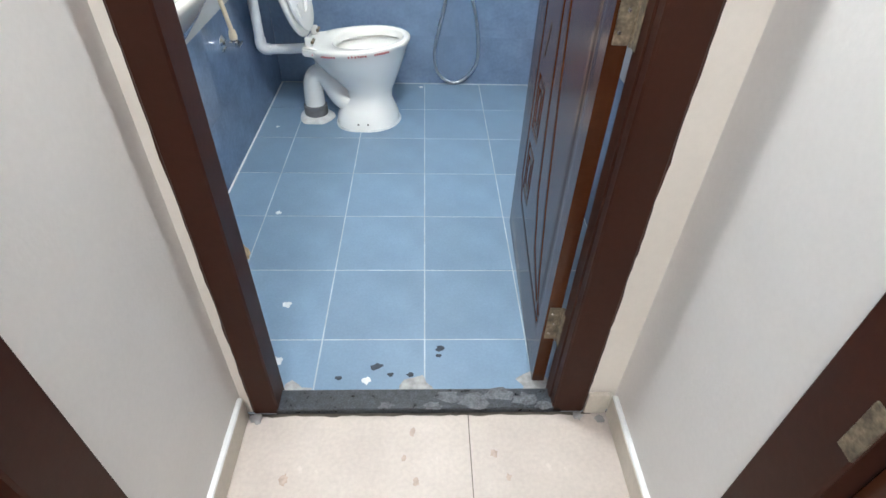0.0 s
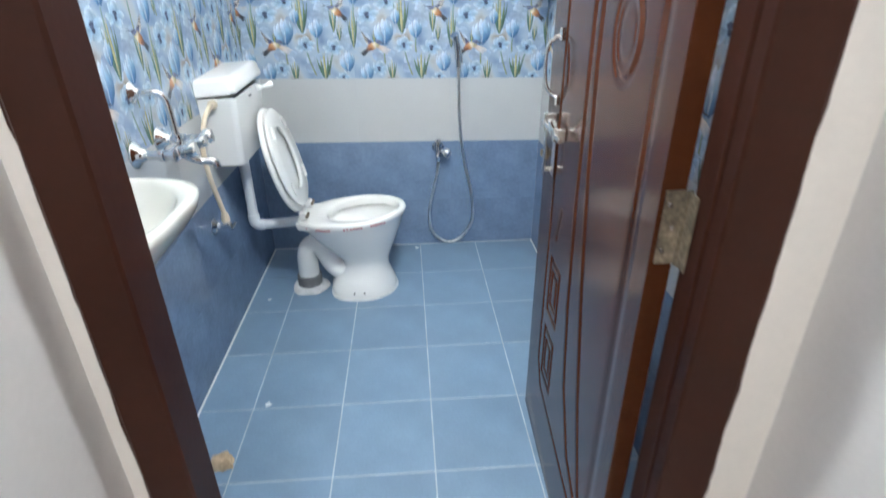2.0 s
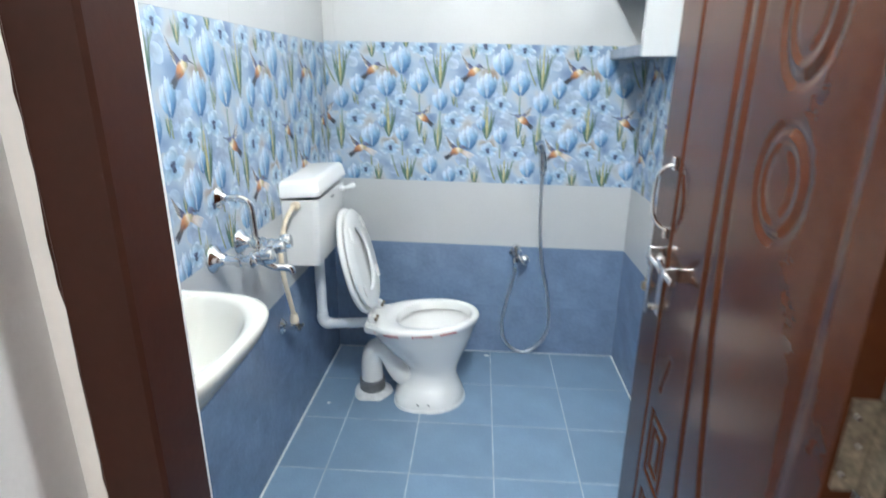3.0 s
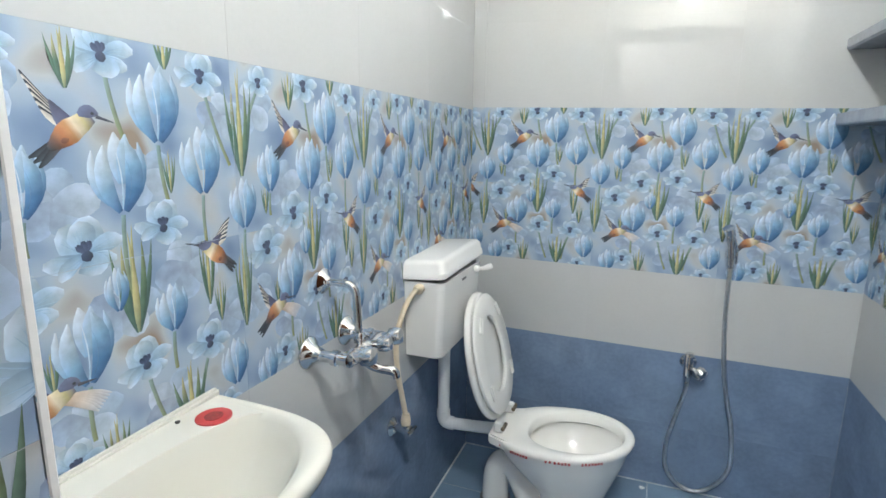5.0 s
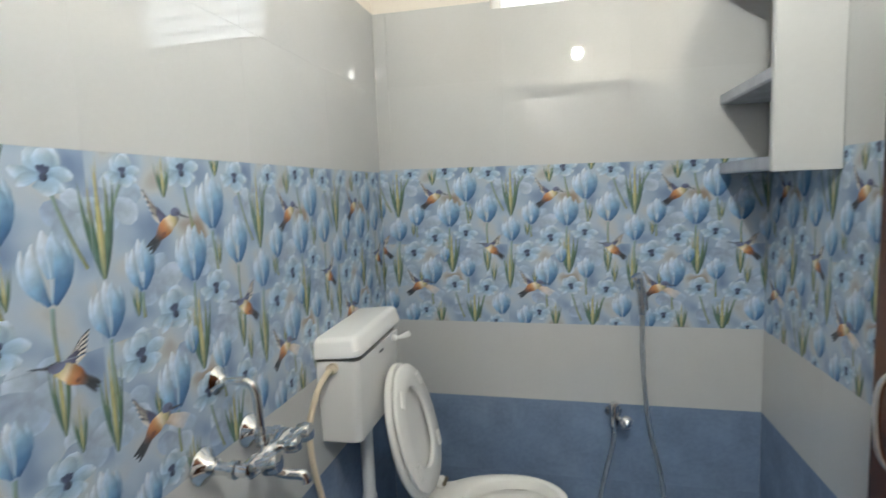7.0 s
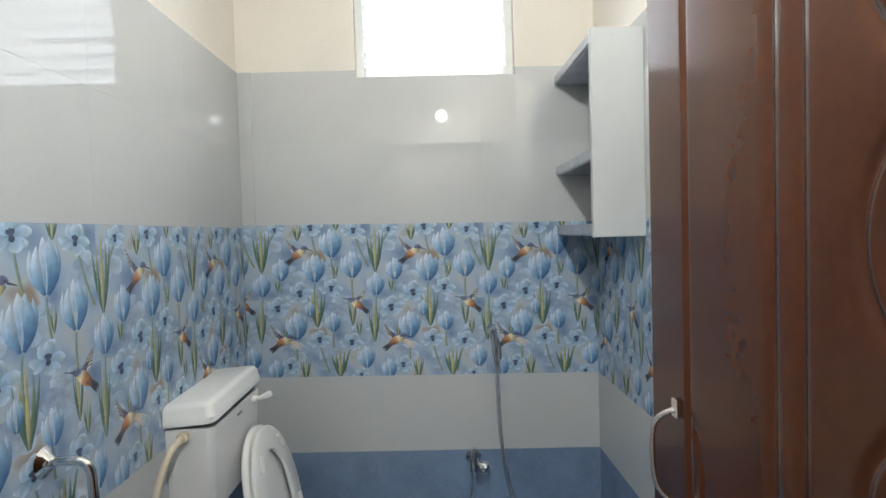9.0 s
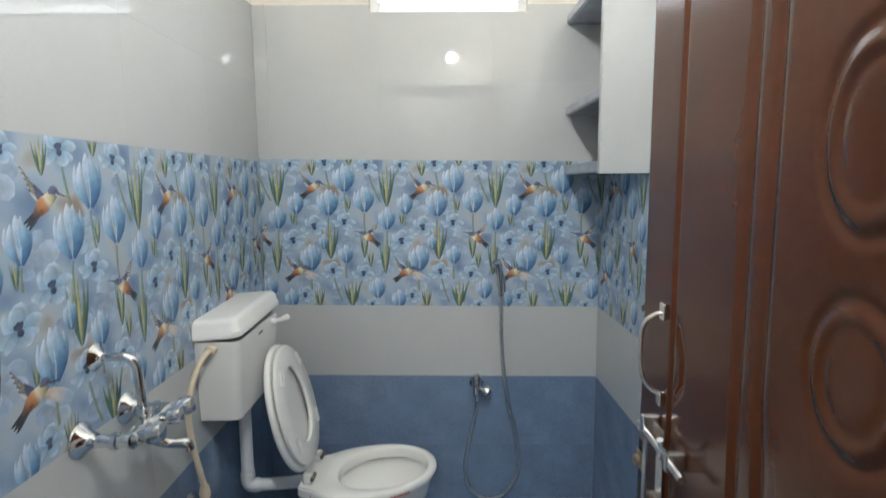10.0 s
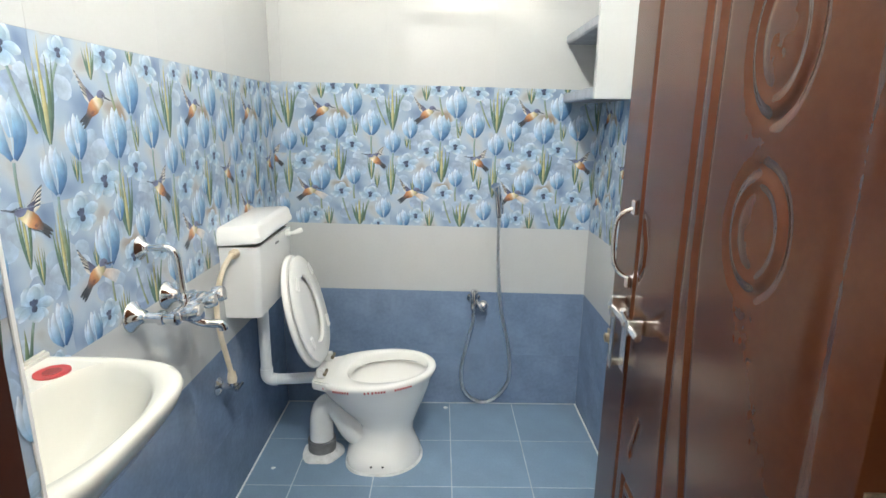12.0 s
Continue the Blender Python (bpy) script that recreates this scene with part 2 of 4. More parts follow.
for name, a, b in (("wall_hall_left", HALL_L - 0.12, HALL_L), ("wall_hall_right", HALL_R, HALL_R + 0.12)):
    bm = box(a, b, D1, HALL_F, 0, CEIL)
    box(a, b, HALL_END, D0, 0, CEIL, bm=bm)
    box(a, b, D0, D1, 2.1, CEIL, bm=bm)
    solid(name, bm, M_HALLPAINT, "plain off-white painted hall wall", "wall", "structure")
solid("wall_hall_end", box(HALL_L - 0.12, HALL_R + 0.12, HALL_END - 0.1, HALL_END, 0, CEIL), M_HALLPAINT, "plain off-white painted hall wall", "wall", "structure")

# skirting of the hall, with white filler along its top
for lo, hi in ((HALL_L, HALL_L + 0.014), (HALL_R - 0.014, HALL_R)):
    ob = solid("baseboard", box(lo, hi, D1 + 0.005, HALL_F - 0.012, 0, 0.074, 0.002), M_SKIRT, "beige tile skirting with a white top edge", "skirting", "structure")
    part("top_edge", box(lo, hi, D1 + 0.005, HALL_F - 0.012, 0.0745, 0.083, 0.003), M_UPVC, ob, "white filler edge")
bm = box(JR1 + 0.002, HALL_R - 0.015, HALL_F - 0.012, HALL_F, 0, 0.08, 0.002)
solid("baseboard", bm, M_SKIRT, "short beige tile skirting beside the door frame", "skirting", "structure")

# threshold
bm = box(JL1 - 0.01, JR0 + 0.03, -0.246, -0.185, -0.006, 0.020, 0.003)
solid("threshold", bm, M_GRANITE, "dusty black granite door sill", "door sill", "structure")


frame_b = thing("door_1", (0, JY0, 0), "brown painted wooden frame of the bathroom door", "door frame", kind="structure")
part("jamb", box(JL0, JL1, JY0, JY1, 0, DOOR_H, 0.004), M_FRAME, frame_b)
bm = box(JR0, JR1, JY0 + 0.03, JY1, 0, DOOR_H, 0.003)
box(JR0 + 0.003, JR1, JY0, JY0 + 0.031, 0, DOOR_H, 0.004, bm=bm)
part("jamb", bm, M_FRAME, frame_b)
part("head", box(JL0, JR1, JY0, JY1, DOOR_H, DOOR_H + 0.07, 0.004), M_FRAME, frame_b)
random.seed(11)
for x, d in ((JR1, 1), (JL0, -1)):
    bm = bmesh.new()
    last = None
    for k in range(101):
        z, w = k * 0.0204, 0.0035 + 0.003 * noise.noise((k * 0.23, d * 7.0, 0)) + 0.0025 * noise.noise((k * 0.9, d * 3.0, 4))
        pair = (bm.verts.new((x - 0.001 * d, HALL_F - 0.0006, z)), bm.verts.new((x + max(w, 0.0005) * d, HALL_F - 0.0006, z)))
        if last:
            bm.faces.new((last[0], last[1], pair[1], pair[0]))
        last = pair
    part("paint_edge", bm, M_FRAME, frame_b, "ragged brown paint edge on the wall")
bm = bmesh.new()
last = None
for k in range(61):
    x = JL0 - 0.01 + k * (JR1 - JL0 + 0.03) / 60
    a, c = -0.2465, -0.2545 - 0.006 * noise.noise((k * 0.31, 2.0, 0)) - 0.003 * noise.noise((k * 1.1, 5.0, 0))
    pair = (bm.verts.new((x, a, 0.0007)), bm.verts.new((x, c, 0.0007)))
    if last:
        bm.faces.new((last[0], last[1], pair[1], pair[0]))
    last = pair
solid("trim", bm, M_DARKJOINT, "dirty dark joint along the door sill", "joint", "structure")

# ---- side doors of the hall ----
for name, x, out in (("door_2", HALL_L, 1), ("door_3", HALL_R, -1)):
    ob = thing(name, (x, D1, 0), "dark brown wooden side door in a brown frame, closed", "door", kind="structure")
    lo, hi = sorted((x - 0.075 * out, x + 0.006 * out))
    part("jamb", box(lo, hi, D1 - 0.10, D1, 0, 2.03, 0.004), M_FRAME, ob)
    part("jamb", box(lo, hi, D0, D0 + 0.07, 0, 2.03, 0.004), M_FRAME, ob)
    part("head", box(lo, hi, D0, D1, 2.03, 2.1, 0.004), M_FRAME, ob)
    lo, hi = sorted((x - 0.065 * out, x - 0.03 * out))
    leaf = part("leaf", box(lo, hi, D0 + 0.073, D1 - 0.103, 0.006, 2.027, 0.003), M_DOOR, ob)
    if out < 0:
        lo, hi = sorted((x - 0.028 * out, x + 0.0075 * out))
        part("hinge", box(lo - 0.002, lo + 0.003, D1 - 0.0995, D1 - 0.074, 0.665, 0.750, 0.0008), M_HINGE, ob, "paint-smeared steel hinge plate")


# ---- the bathroom door, open at a right angle ----
DX, DT, DY0, DY1, DZ0, DZ1 = 0.293, 0.033, -0.158, 0.553, 0.014, 2.02
DOOR_TURN = radians(-2.0)      # a little past square


def seg_dist(P, Q, a, b):
    ax, ay, bx, by = *a, *b
    dx, dy = bx - ax, by - ay
    t = np.clip(((P - ax) * dx + (Q - ay) * dy) / (dx * dx + dy * dy), 0, 1)
    return np.hypot(P - ax - t * dx, Q - ay - t * dy)


def line_dist(P, Q, pts):
    return np.min([seg_dist(P, Q, a, b) for a, b in zip(pts, pts[1:])], axis=0)


def oval_dist(P, Q, cy, cz, ry, rz):
    k = np.hypot((P - cy) / ry, (Q - cz) / rz)
    return np.abs(k - 1) * (ry + rz) / 2


def rect_dist(P, Q, cy, cz, ry, rz):
    return np.abs(np.maximum(np.abs(P - cy) - ry, (np.abs(Q - cz) - rz)))


ys = np.linspace(DY0, DY1, 284)
zs = np.linspace(DZ0, DZ1, 480)
P, Q = np.meshgrid(ys, zs)


def groove(d, w=0.008, depth=0.0038):
    return -depth * np.exp(-(d / w) ** 2)


def ridge(d, w, h):
    return h * np.exp(-(d / w) ** 2)


H = np.zeros_like(P)
curve_a = [(0.187, 2.0), (0.187, 1.15), (0.165, 0.95), (0.12, 0.72), (0.05, 0.46), (-0.02, 0.28), (-0.074, 0.19)]
curve_b = [(0.232, 2.0), (0.232, 1.10), (0.222, 0.85), (0.20, 0.62), (0.16, 0.42), (0.08, 0.28), (-0.04, 0.21)]
for pts, w in ((curve_a, 0.0082), (curve_b, 0.0082), ([(0.425, 2.0), (0.425, 0.30), (0.38, 0.235), (0.18, 0.205), (-0.074, 0.17)], 0.006),
               ([(-0.085, 2.0), (-0.085, 0.17)], 0.014)):
    H += groove(line_dist(P, Q, pts), w, 0.0046 if w < 0.012 else 0.0026)
for cy, cz, ry, rz in ((0.052, 1.425, 0.060, 0.086), (0.052, 1.214, 0.058, 0.070), (0.052, 1.645, 0.060, 0.086)):
    H += groove(oval_dist(P, Q, cy, cz, ry, rz), 0.008, 0.0034) + ridge(oval_dist(P, Q, cy, cz, ry * 0.82, rz * 0.84), 0.010, 0.0016)
    H += groove(oval_dist(P, Q, cy, cz, ry * 0.64, rz * 0.68), 0.008, 0.0016)
for cz in (0.365, 0.575):
    H += groove(rect_dist(P, Q, 0.335, cz, 0.046, 0.075), 0.0055, 0.006) + groove(rect_dist(P, Q, 0.335, cz, 0.022, 0.045), 0.0055, 0.006)
H += groove(line_dist(P, Q, [(0.325, 0.80), (0.355, 0.72)]), 0.008, 0.004)
H += groove(line_dist(P, Q, [(0.405, 1.16), (0.385, 1.12), (0.385, 1.08), (0.41, 1.05)]), 0.006, 0.004)
border = np.minimum(np.minimum(P - DY0, DY1 - P), np.minimum(Q - DZ0, DZ1 - Q))
H *= np.clip(border / 0.01, 0, 1)
bm = bmesh.new()
grid = [[bm.verts.new((DX - H[j, i], ys[i], zs[j])) for i in range(len(ys))] for j in range(len(zs))]
for j in range(len(zs) - 1):
    for i in range(len(ys) - 1):
        bm.faces.new((grid[j][i], grid[j + 1][i], grid[j + 1][i + 1], grid[j][i + 1])).smooth = True
rim = [grid[0][i] for i in range(len(ys))] + [grid[j][-1] for j in range(1, len(zs))] + \
      [grid[-1][i] for i in range(len(ys) - 2, -1, -1)] + [grid[j][0] for j in range(len(zs) - 2, 0, -1)]
back = [bm.verts.new((DX + DT, v.co.y, v.co.z)) for v in rim]
for i in range(len(rim)):
    k = (i + 1) % len(rim)
    bm.faces.new((rim[i], rim[k], back[k], back[i]))
bm.faces.new(back)
door = thing("door", (DX + DT, DY0, 0), "open dark brown moulded wooden bathroom door with oval panels", "door")
leaf = part("leaf", bm, M_DOOR, door)
for z in (0.25, 0.982, 1.72):
    hb = box(DX + 0.006, DX + DT + 0.001, DY0 - 0.003, DY0, z - 0.055, z + 0.055, 0.0005)
    box(JR0 - 0.0025, JR0 - 0.0005, -0.190, DY0 - 0.008, z - 0.055, z + 0.055, 0.0005, bm=hb)
    lathe([(0.0045, -0.056), (0.0045, 0.056)], (DX + DT + 0.0035, DY0 - 0.006, z), n=10, bm=hb)
    part("hinge", hb, M_HINGE, door, "dull steel butt hinge smeared with paint")
    for dz in (-0.035, 0.0, 0.035):
        part("screw", lathe([(0.004, 0), (0.003, 0.0015)], (DX + 0.014 + (dz == 0) * 0.009, DY0 - 0.003, z + dz), (0, -1, 0), 8), M_STEEL, door)
# sliding bolt with its plate, hasp, staple and pull handle
px = DX - 0.001
part("latch_plate", box(px - 0.003, px, 0.432, 0.460, 0.850, 0.985, 0.001), M_STEEL, door, "steel latch plate")
part("hasp", box(px - 0.024, px - 0.020, 0.448, 0.466, 0.850, 0.968, 0.002, bm=box(px - 0.021, px - 0.003, 0.451, 0.463, 0.857, 0.871, 0.002)), M_STEEL, door, "hanging steel hasp")
part("bolt_rod", tube([(px - 0.022, 0.486, 0.976), (px - 0.022, 0.40, 0.975), (px - 0.022, 0.312, 0.973)], 0.0065, 12, 4), M_STEEL, door, "chrome sliding bolt", smooth=50)
for y in (0.472, 0.380):
    part("bolt_ring", lathe([(0.0085, -0.006), (0.0097, 0.0), (0.0085, 0.006)], (px - 0.022, y, 0.975), (0, 1, 0), 14), M_STEEL, door, smooth=40)
part("bolt_guide", box(px - 0.029, px, 0.456, 0.468, 0.958, 1.002, 0.002), M_STEEL, door)
part("bolt_guide", box(px - 0.029, px, 0.352, 0.364, 0.960, 0.990, 0.002), M_STEEL, door)
part("knob", tube([(px - 0.020, 0.372, 0.978), (px - 0.032, 0.366, 0.996), (px - 0.036, 0.362, 1.008)], 0.005, 10, 3), M_STEEL, door, smooth=50)
hb = box(px - 0.004, px, 0.522, 0.5525, 0.866, 0.898, 0.001)
lathe([(0.010, 0), (0.010, 0.008), (0.005, 0.010)], (px - 0.004, 0.537, 0.882), (-1, 0, 0), 14, bm=hb)
part("staple", hb, M_HINGE, door, "brass staple plate at the door edge")
part("pull_handle", tube([(px, 0.458, 1.176), (px - 0.012, 0.461, 1.172), (px - 0.025, 0.468, 1.160), (px - 0.031, 0.471, 1.140), (px - 0.032, 0.470, 1.10), (px - 0.028, 0.466, 1.065), (px - 0.014, 0.462, 1.046), (px, 0.458, 1.04)], 0.0042, 12, 5), M_STEEL, door, "bow-shaped chrome pull handle", smooth=60)
part("handle_foot", box(px - 0.006, px, 0.449, 0.466, 1.164, 1.192, 0.002), M_STEEL, door)
part("handle_foot", box(px - 0.006, px, 0.450, 0.466, 1.020, 1.044, 0.002), M_STEEL, door)
door.rotation_euler.z = DOOR_TURN

# ---- window ----
win = thing("window_1", (-0.008, YB + 0.05, WZ0), "white framed louvred window with frosted glass slats", "window", kind="structure")
wf = 0.034
for b in ((WX0 + 0.001, WX0 + wf, WZ0 + 0.001, WZ1 - 0.001), (WX1 - wf, WX1 - 0.001, WZ0 + 0.001, WZ1 - 0.001)):
    part("window_frame", box(b[0], b[1], YB + 0.03, YB + 0.075, b[2], b[3], 0.003), M_UPVC, win)
part("window_frame", box(WX0 + wf, WX1 - wf, YB + 0.03, YB + 0.075, WZ1 - wf, WZ1 - 0.001, 0.003), M_UPVC, win)
part("window_frame", box(WX0 + wf, WX1 - wf, YB + 0.03, YB + 0.075, WZ0 + 0.001, WZ0 + 0.012, 0.003), M_UPVC, win)
z = WZ0 + 0.03
while z < WZ1 - 0.06:
    sl = box(WX0 + wf + 0.002, WX1 - wf - 0.002, -0.0025, 0.0025, -0.043, 0.043, 0.0008)
    sl.transform(Matrix.Translation((0, YB + 0.052, z)) @ Matrix.Rotation(radians(38), 4, "X"))
    pane = part("pane", sl, M_FROST, win)
    pane.visible_shadow = False
    for x in (WX0 + wf + 0.004, WX1 - wf - 0.004):
        cl = box(x - 0.006, x + 0.006, -0.006, 0.006, -0.022, 0.022, 0.001)
        cl.transform(Matrix.Translation((0, YB + 0.05, z)) @ Matrix.Rotation(radians(38), 4, "X"))
        part("clip", cl, M_UPVC, win)
    z += 0.0615
bm = bmesh.new()
bm.faces.new([bm.verts.new(p) for p in ((-4, 4.5, 0), (4, 4.5, 0), (4, 4.5, 6), (-4, 4.5, 6))])
solid("backdrop", bm, M_SKYCARD, "bright overcast sky outside the window", "sky", "structure")
bm = bmesh.new()
bm.faces.new([bm.verts.new(p) for p in ((-300, -300, -0.16), (300, -300, -0.16), (300, 300, -0.16), (-300, 300, -0.16))])
solid("ground", bm, M_DUST, "bare grey ground outside the building", "ground", "structure")

# ---- lamps ----
lamp = thing("bulb_lamp", (0.02, YF, 2.33), "lit round bulb in a white holder above the doorway", "lamp")
aim = Vector((0.56, 0.60, -0.57)).normalized()      # the holder is bent aside and down
neck = Vector((0.02, YF + 0.050, 2.33)) - aim * 0.048
part("holder", lathe([(0.045, 0), (0.045, 0.012), (0.026, 0.022), (0.024, 0.05), (0.016, 0.060)], (0.02, YF + 0.001, 2.33), (0, 1, 0), 24), M_PLASTIC, lamp, smooth=40)
part("bulb_base", lathe([(0.018, 0.040), (0.019, 0.058), (0.028, 0.074), (0.031, 0.080), (0.027, 0.0805)], neck, aim, 24), M_PLASTIC, lamp, "white bulb base", smooth=40)
part("bulb", lathe([(0.0305, 0.0808), (0.034, 0.092), (0.033, 0.106), (0.027, 0.118), (0.015, 0.127), (0.002, 0.130)], neck, aim, 24), M_BULB, lamp, "lit white bulb dome", smooth=60)
# unseen lamp, added: place and strength tuned to light hall and end wall
hl = thing("unseen_hall_lamp", (-0.36, -2.05, CEIL), "round lamp added on the hall ceiling, out of view", "lamp")
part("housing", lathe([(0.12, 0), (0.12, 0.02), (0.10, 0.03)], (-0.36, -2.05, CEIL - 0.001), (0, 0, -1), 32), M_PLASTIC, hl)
part("diffuser", lathe([(0.1, 0.03), (0.09, 0.045), (0.05, 0.055), (0.002, 0.058)], (-0.36, -2.05, CEIL - 0.001), (0, 0, -1), 32), M_UNSEEN_LAMP, hl, smooth=60)

# ---- corner shelf ----
SX, SY = 0.464, 1.305
sh = thing("wall_shelf", (0.54, 1.56, 1.414), "white corner shelf unit with grey-blue tiled boards", "shelf")
part("side_panel", box(SX - 0.012, XR - 0.001, SY, SY + 0.022, 1.412, 2.04, 0.002), M_WHITE, sh, "white glazed side panel")
for z0, z1 in ((1.416, 1.452), (1.650, 1.682), (2.003, 2.035)):
    board = part("shelf_board", box(SX, XR - 0.001, SY + 0.022, YB - 0.001, z0, z1, 0.003), M_SHELFTOP, sh, "grey-blue tiled shelf board")
    part("edge_strip", box(SX - 0.004, SX, SY + 0.022, YB - 0.001, z0 + 0.004, z1 + 0.002, 0.001), M_SHELFTOP, board)


# ---- toilet ----
TY = 1.407


def egg(cx, cy, back, front, half, z, n=48, power=2.3, sq=1.0):
    """An oval in plan: blunt at the back (-x), longer at the front (+x)."""
    out = []
    for i in range(n):
        a = 2 * math.pi * i / n
        c, s = math.cos(a), math.sin(a)
        lx = front if c > 0 else back
        p = 2.0 if c > 0 else power
        out.append((cx + lx * math.copysign(abs(c) ** (2 / p), c), cy + half * math.copysign(abs(s) ** (2 / p), s), z))
    return out


wc = thing("toilet", (-0.29, TY, 0), "white ceramic western toilet with raised seat on the tiled floor", "toilet")
rings = [egg(-0.272, TY, 0.148, 0.147, 0.146, 0.0, power=3), egg(-0.272, TY, 0.147, 0.145, 0.144, 0.04, power=3),
         egg(-0.264, TY, 0.130, 0.122, 0.108, 0.075), egg(-0.252, TY, 0.110, 0.095, 0.084, 0.12), egg(-0.250, TY, 0.120, 0.098, 0.086, 0.155),
         egg(-0.262, TY, 0.150, 0.130, 0.108, 0.20), egg(-0.275, TY, 0.185, 0.165, 0.135, 0.25), egg(-0.285, TY, 0.215, 0.195, 0.158, 0.30),
         egg(-0.290, TY, 0.232, 0.212, 0.168, 0.335), egg(-0.290, TY, 0.240, 0.222, 0.176, 0.350), egg(-0.290, TY, 0.242, 0.226, 0.178, 0.362),
         egg(-0.290, TY, 0.240, 0.222, 0.175, 0.370), egg(-0.290, TY, 0.232, 0.214, 0.167, 0.374),
         egg(-0.246, TY, 0.172, 0.154, 0.140, 0.374), egg(-0.246, TY, 0.165, 0.148, 0.134, 0.368),
         egg(-0.248, TY, 0.160, 0.147, 0.131, 0.338), egg(-0.248, TY, 0.182, 0.166, 0.149, 0.326),
         egg(-0.250, TY, 0.176, 0.160, 0.143, 0.306), egg(-0.255, TY, 0.110, 0.105, 0.090, 0.23), egg(-0.265, TY, 0.06, 0.05, 0.045, 0.19)]
rings = [[(x, y, z + min(max((z - 0.12) / 0.22, 0), 1) * (0.012 + 0.085 * (x + 0.29))) for x, y, z in r] for r in rings]   # the rim climbs to the front
part("bowl", loft(rings), M_CERAMIC, wc, smooth=50)
# ledge behind the bowl, and the trap
bm = loft([[(-0.535 + i * 0.05, TY - 0.10 - 0.02 * i, z) for z in (0.335, 0.372)] + [(-0.535 + i * 0.05, TY + 0.10 + 0.02 * i, z) for z in (0.372, 0.335)] for i in range(3)])
bmesh.ops.bevel(bm, geom=bm.edges[:], offset=0.006, segments=2, affect="EDGES")
part("rear_ledge", bm, M_CERAMIC, wc, smooth=50)
bm = tube([(-0.34, TY, 0.075), (-0.40, TY, 0.11), (-0.440, TY, 0.175), (-0.470, TY, 0.212), (-0.505, TY, 0.212), (-0.525, TY, 0.165), (-0.528, TY, 0.065)], 0.05, 20, 6,
          radii=[0.058, 0.052, 0.047, 0.046, 0.046, 0.047, 0.048])
part("trap", bm, M_CERAMIC, wc, smooth=60)
bm = loft([[(-0.50, TY - w, z0), (-0.50, TY + w, z0), (-0.42, TY + w, z1), (-0.42, TY - w, z1)] for w, z0, z1 in ((0.028, 0.34, 0.34), (0.024, 0.27, 0.24), (0.022, 0.20, 0.15))])
part("rear_web", bm, M_CERAMIC, wc, smooth=50)
part("outlet_collar", lathe([(0.054, 0.008), (0.056, 0.02), (0.056, 0.068), (0.052, 0.071)], (-0.528, TY, 0), n=24), M_GREYRUBBER, wc, "grey rubber outlet collar", smooth=40)
random.seed(4)
rg = []
for h, r in ((0.0, 0.085), (0.008, 0.082), (0.018, 0.070), (0.022, 0.057)):
    rg.append([(-0.528 + math.cos(a) * r * (1 + 0.06 * math.sin(3 * a + 1)), TY + math.sin(a) * r * (1 + 0.07 * math.sin(5 * a)), h)
               for a in [2 * math.pi * i / 28 for i in range(28)]])
part("cement_ring", loft(rg), M_CEMENT, wc, "rough white cement round the outlet", smooth=60)
part("cement_bed", loft([egg(-0.272, TY, 0.155, 0.156, 0.155, 0.0, power=3), egg(-0.272, TY, 0.151, 0.151, 0.150, 0.006, power=3)]), M_CEMENT, wc)
for x in (-0.31, -0.265):
    part("fixing_hole", lathe([(0.0042, 0), (0.0042, 0.003)], (x, TY - 0.1445, 0.035), (0, -1, 0), 10), M_HOLE, wc, "dark screw hole")
# printed tape along the rim: bars in place of lettering
for a in (-118, -88, -62, -150):
    ca, sa = math.cos(radians(a)), math.sin(radians(a))
    for k in range(7):
        aa = radians(a + (k - 3) * 2.6)
        c, s = math.cos(aa), math.sin(aa)
        lx = 0.228 if c > 0 else 0.244
        q = Vector((-0.290 + lx * math.copysign(abs(c) ** (2 / (2 if c > 0 else 2.3)), c), TY + 0.181 * math.copysign(abs(s) ** (2 / (2 if c > 0 else 2.3)), s), 0.367 + (k % 2) * 0.001))
        q.z += 0.085 * (q.x + 0.29)
        bar = box(-0.0032, 0.0032, -0.0006, 0.0006, -0.004, 0.004)
        bar.transform(Matrix.Translation(q) @ Matrix.Rotation(math.atan2(s * 0.24, c * 0.18) + math.pi / 2, 4, "Z"))
        part("tape_mark", bar, M_RED, wc, "red printed mark on the rim tape")

# seat and cover, raised and leaning back
hinge = Vector((-0.492, TY, 0.402))
lean = Matrix.Translation(hinge) @ Matrix.Rotation(radians(-104), 4, "Y")


def seat_ring(x0, x1, half, z, n=44):
    c = (x0 + x1) / 2
    return [(c + (x1 - x0) / 2 * math.copysign(abs(math.cos(a)) ** 0.92, math.cos(a)), half * math.sin(a) * (1 - 0.07 * math.cos(a)), z)
            for a in [2 * math.pi * i / n for i in range(n)]]


bm = loft([seat_ring(0.008, 0.445, 0.178, -0.012), seat_ring(0.003, 0.450, 0.183, -0.006), seat_ring(0.003, 0.450, 0.183, 0.004), seat_ring(0.012, 0.441, 0.174, 0.012)])
bm.transform(lean @ Matrix.Translation((0, 0, 0.030)))
part("seat_cover", bm, M_PLASTIC, wc, "raised white plastic seat cover", smooth=50)
outer = [seat_ring(0.03, 0.435, 0.172, -0.009), seat_ring(0.022, 0.442, 0.18, -0.004), seat_ring(0.022, 0.442, 0.18, 0.004), seat_ring(0.032, 0.432, 0.170, 0.010)]
inner = [seat_ring(0.095, 0.365, 0.105, 0.008), seat_ring(0.10, 0.36, 0.098, 0.0), seat_ring(0.095, 0.365, 0.104, -0.008)]
bm = loft(outer + inner + [outer[0]], caps=(False, False))
bmesh.ops.remove_doubles(bm, verts=bm.verts, dist=1e-6)
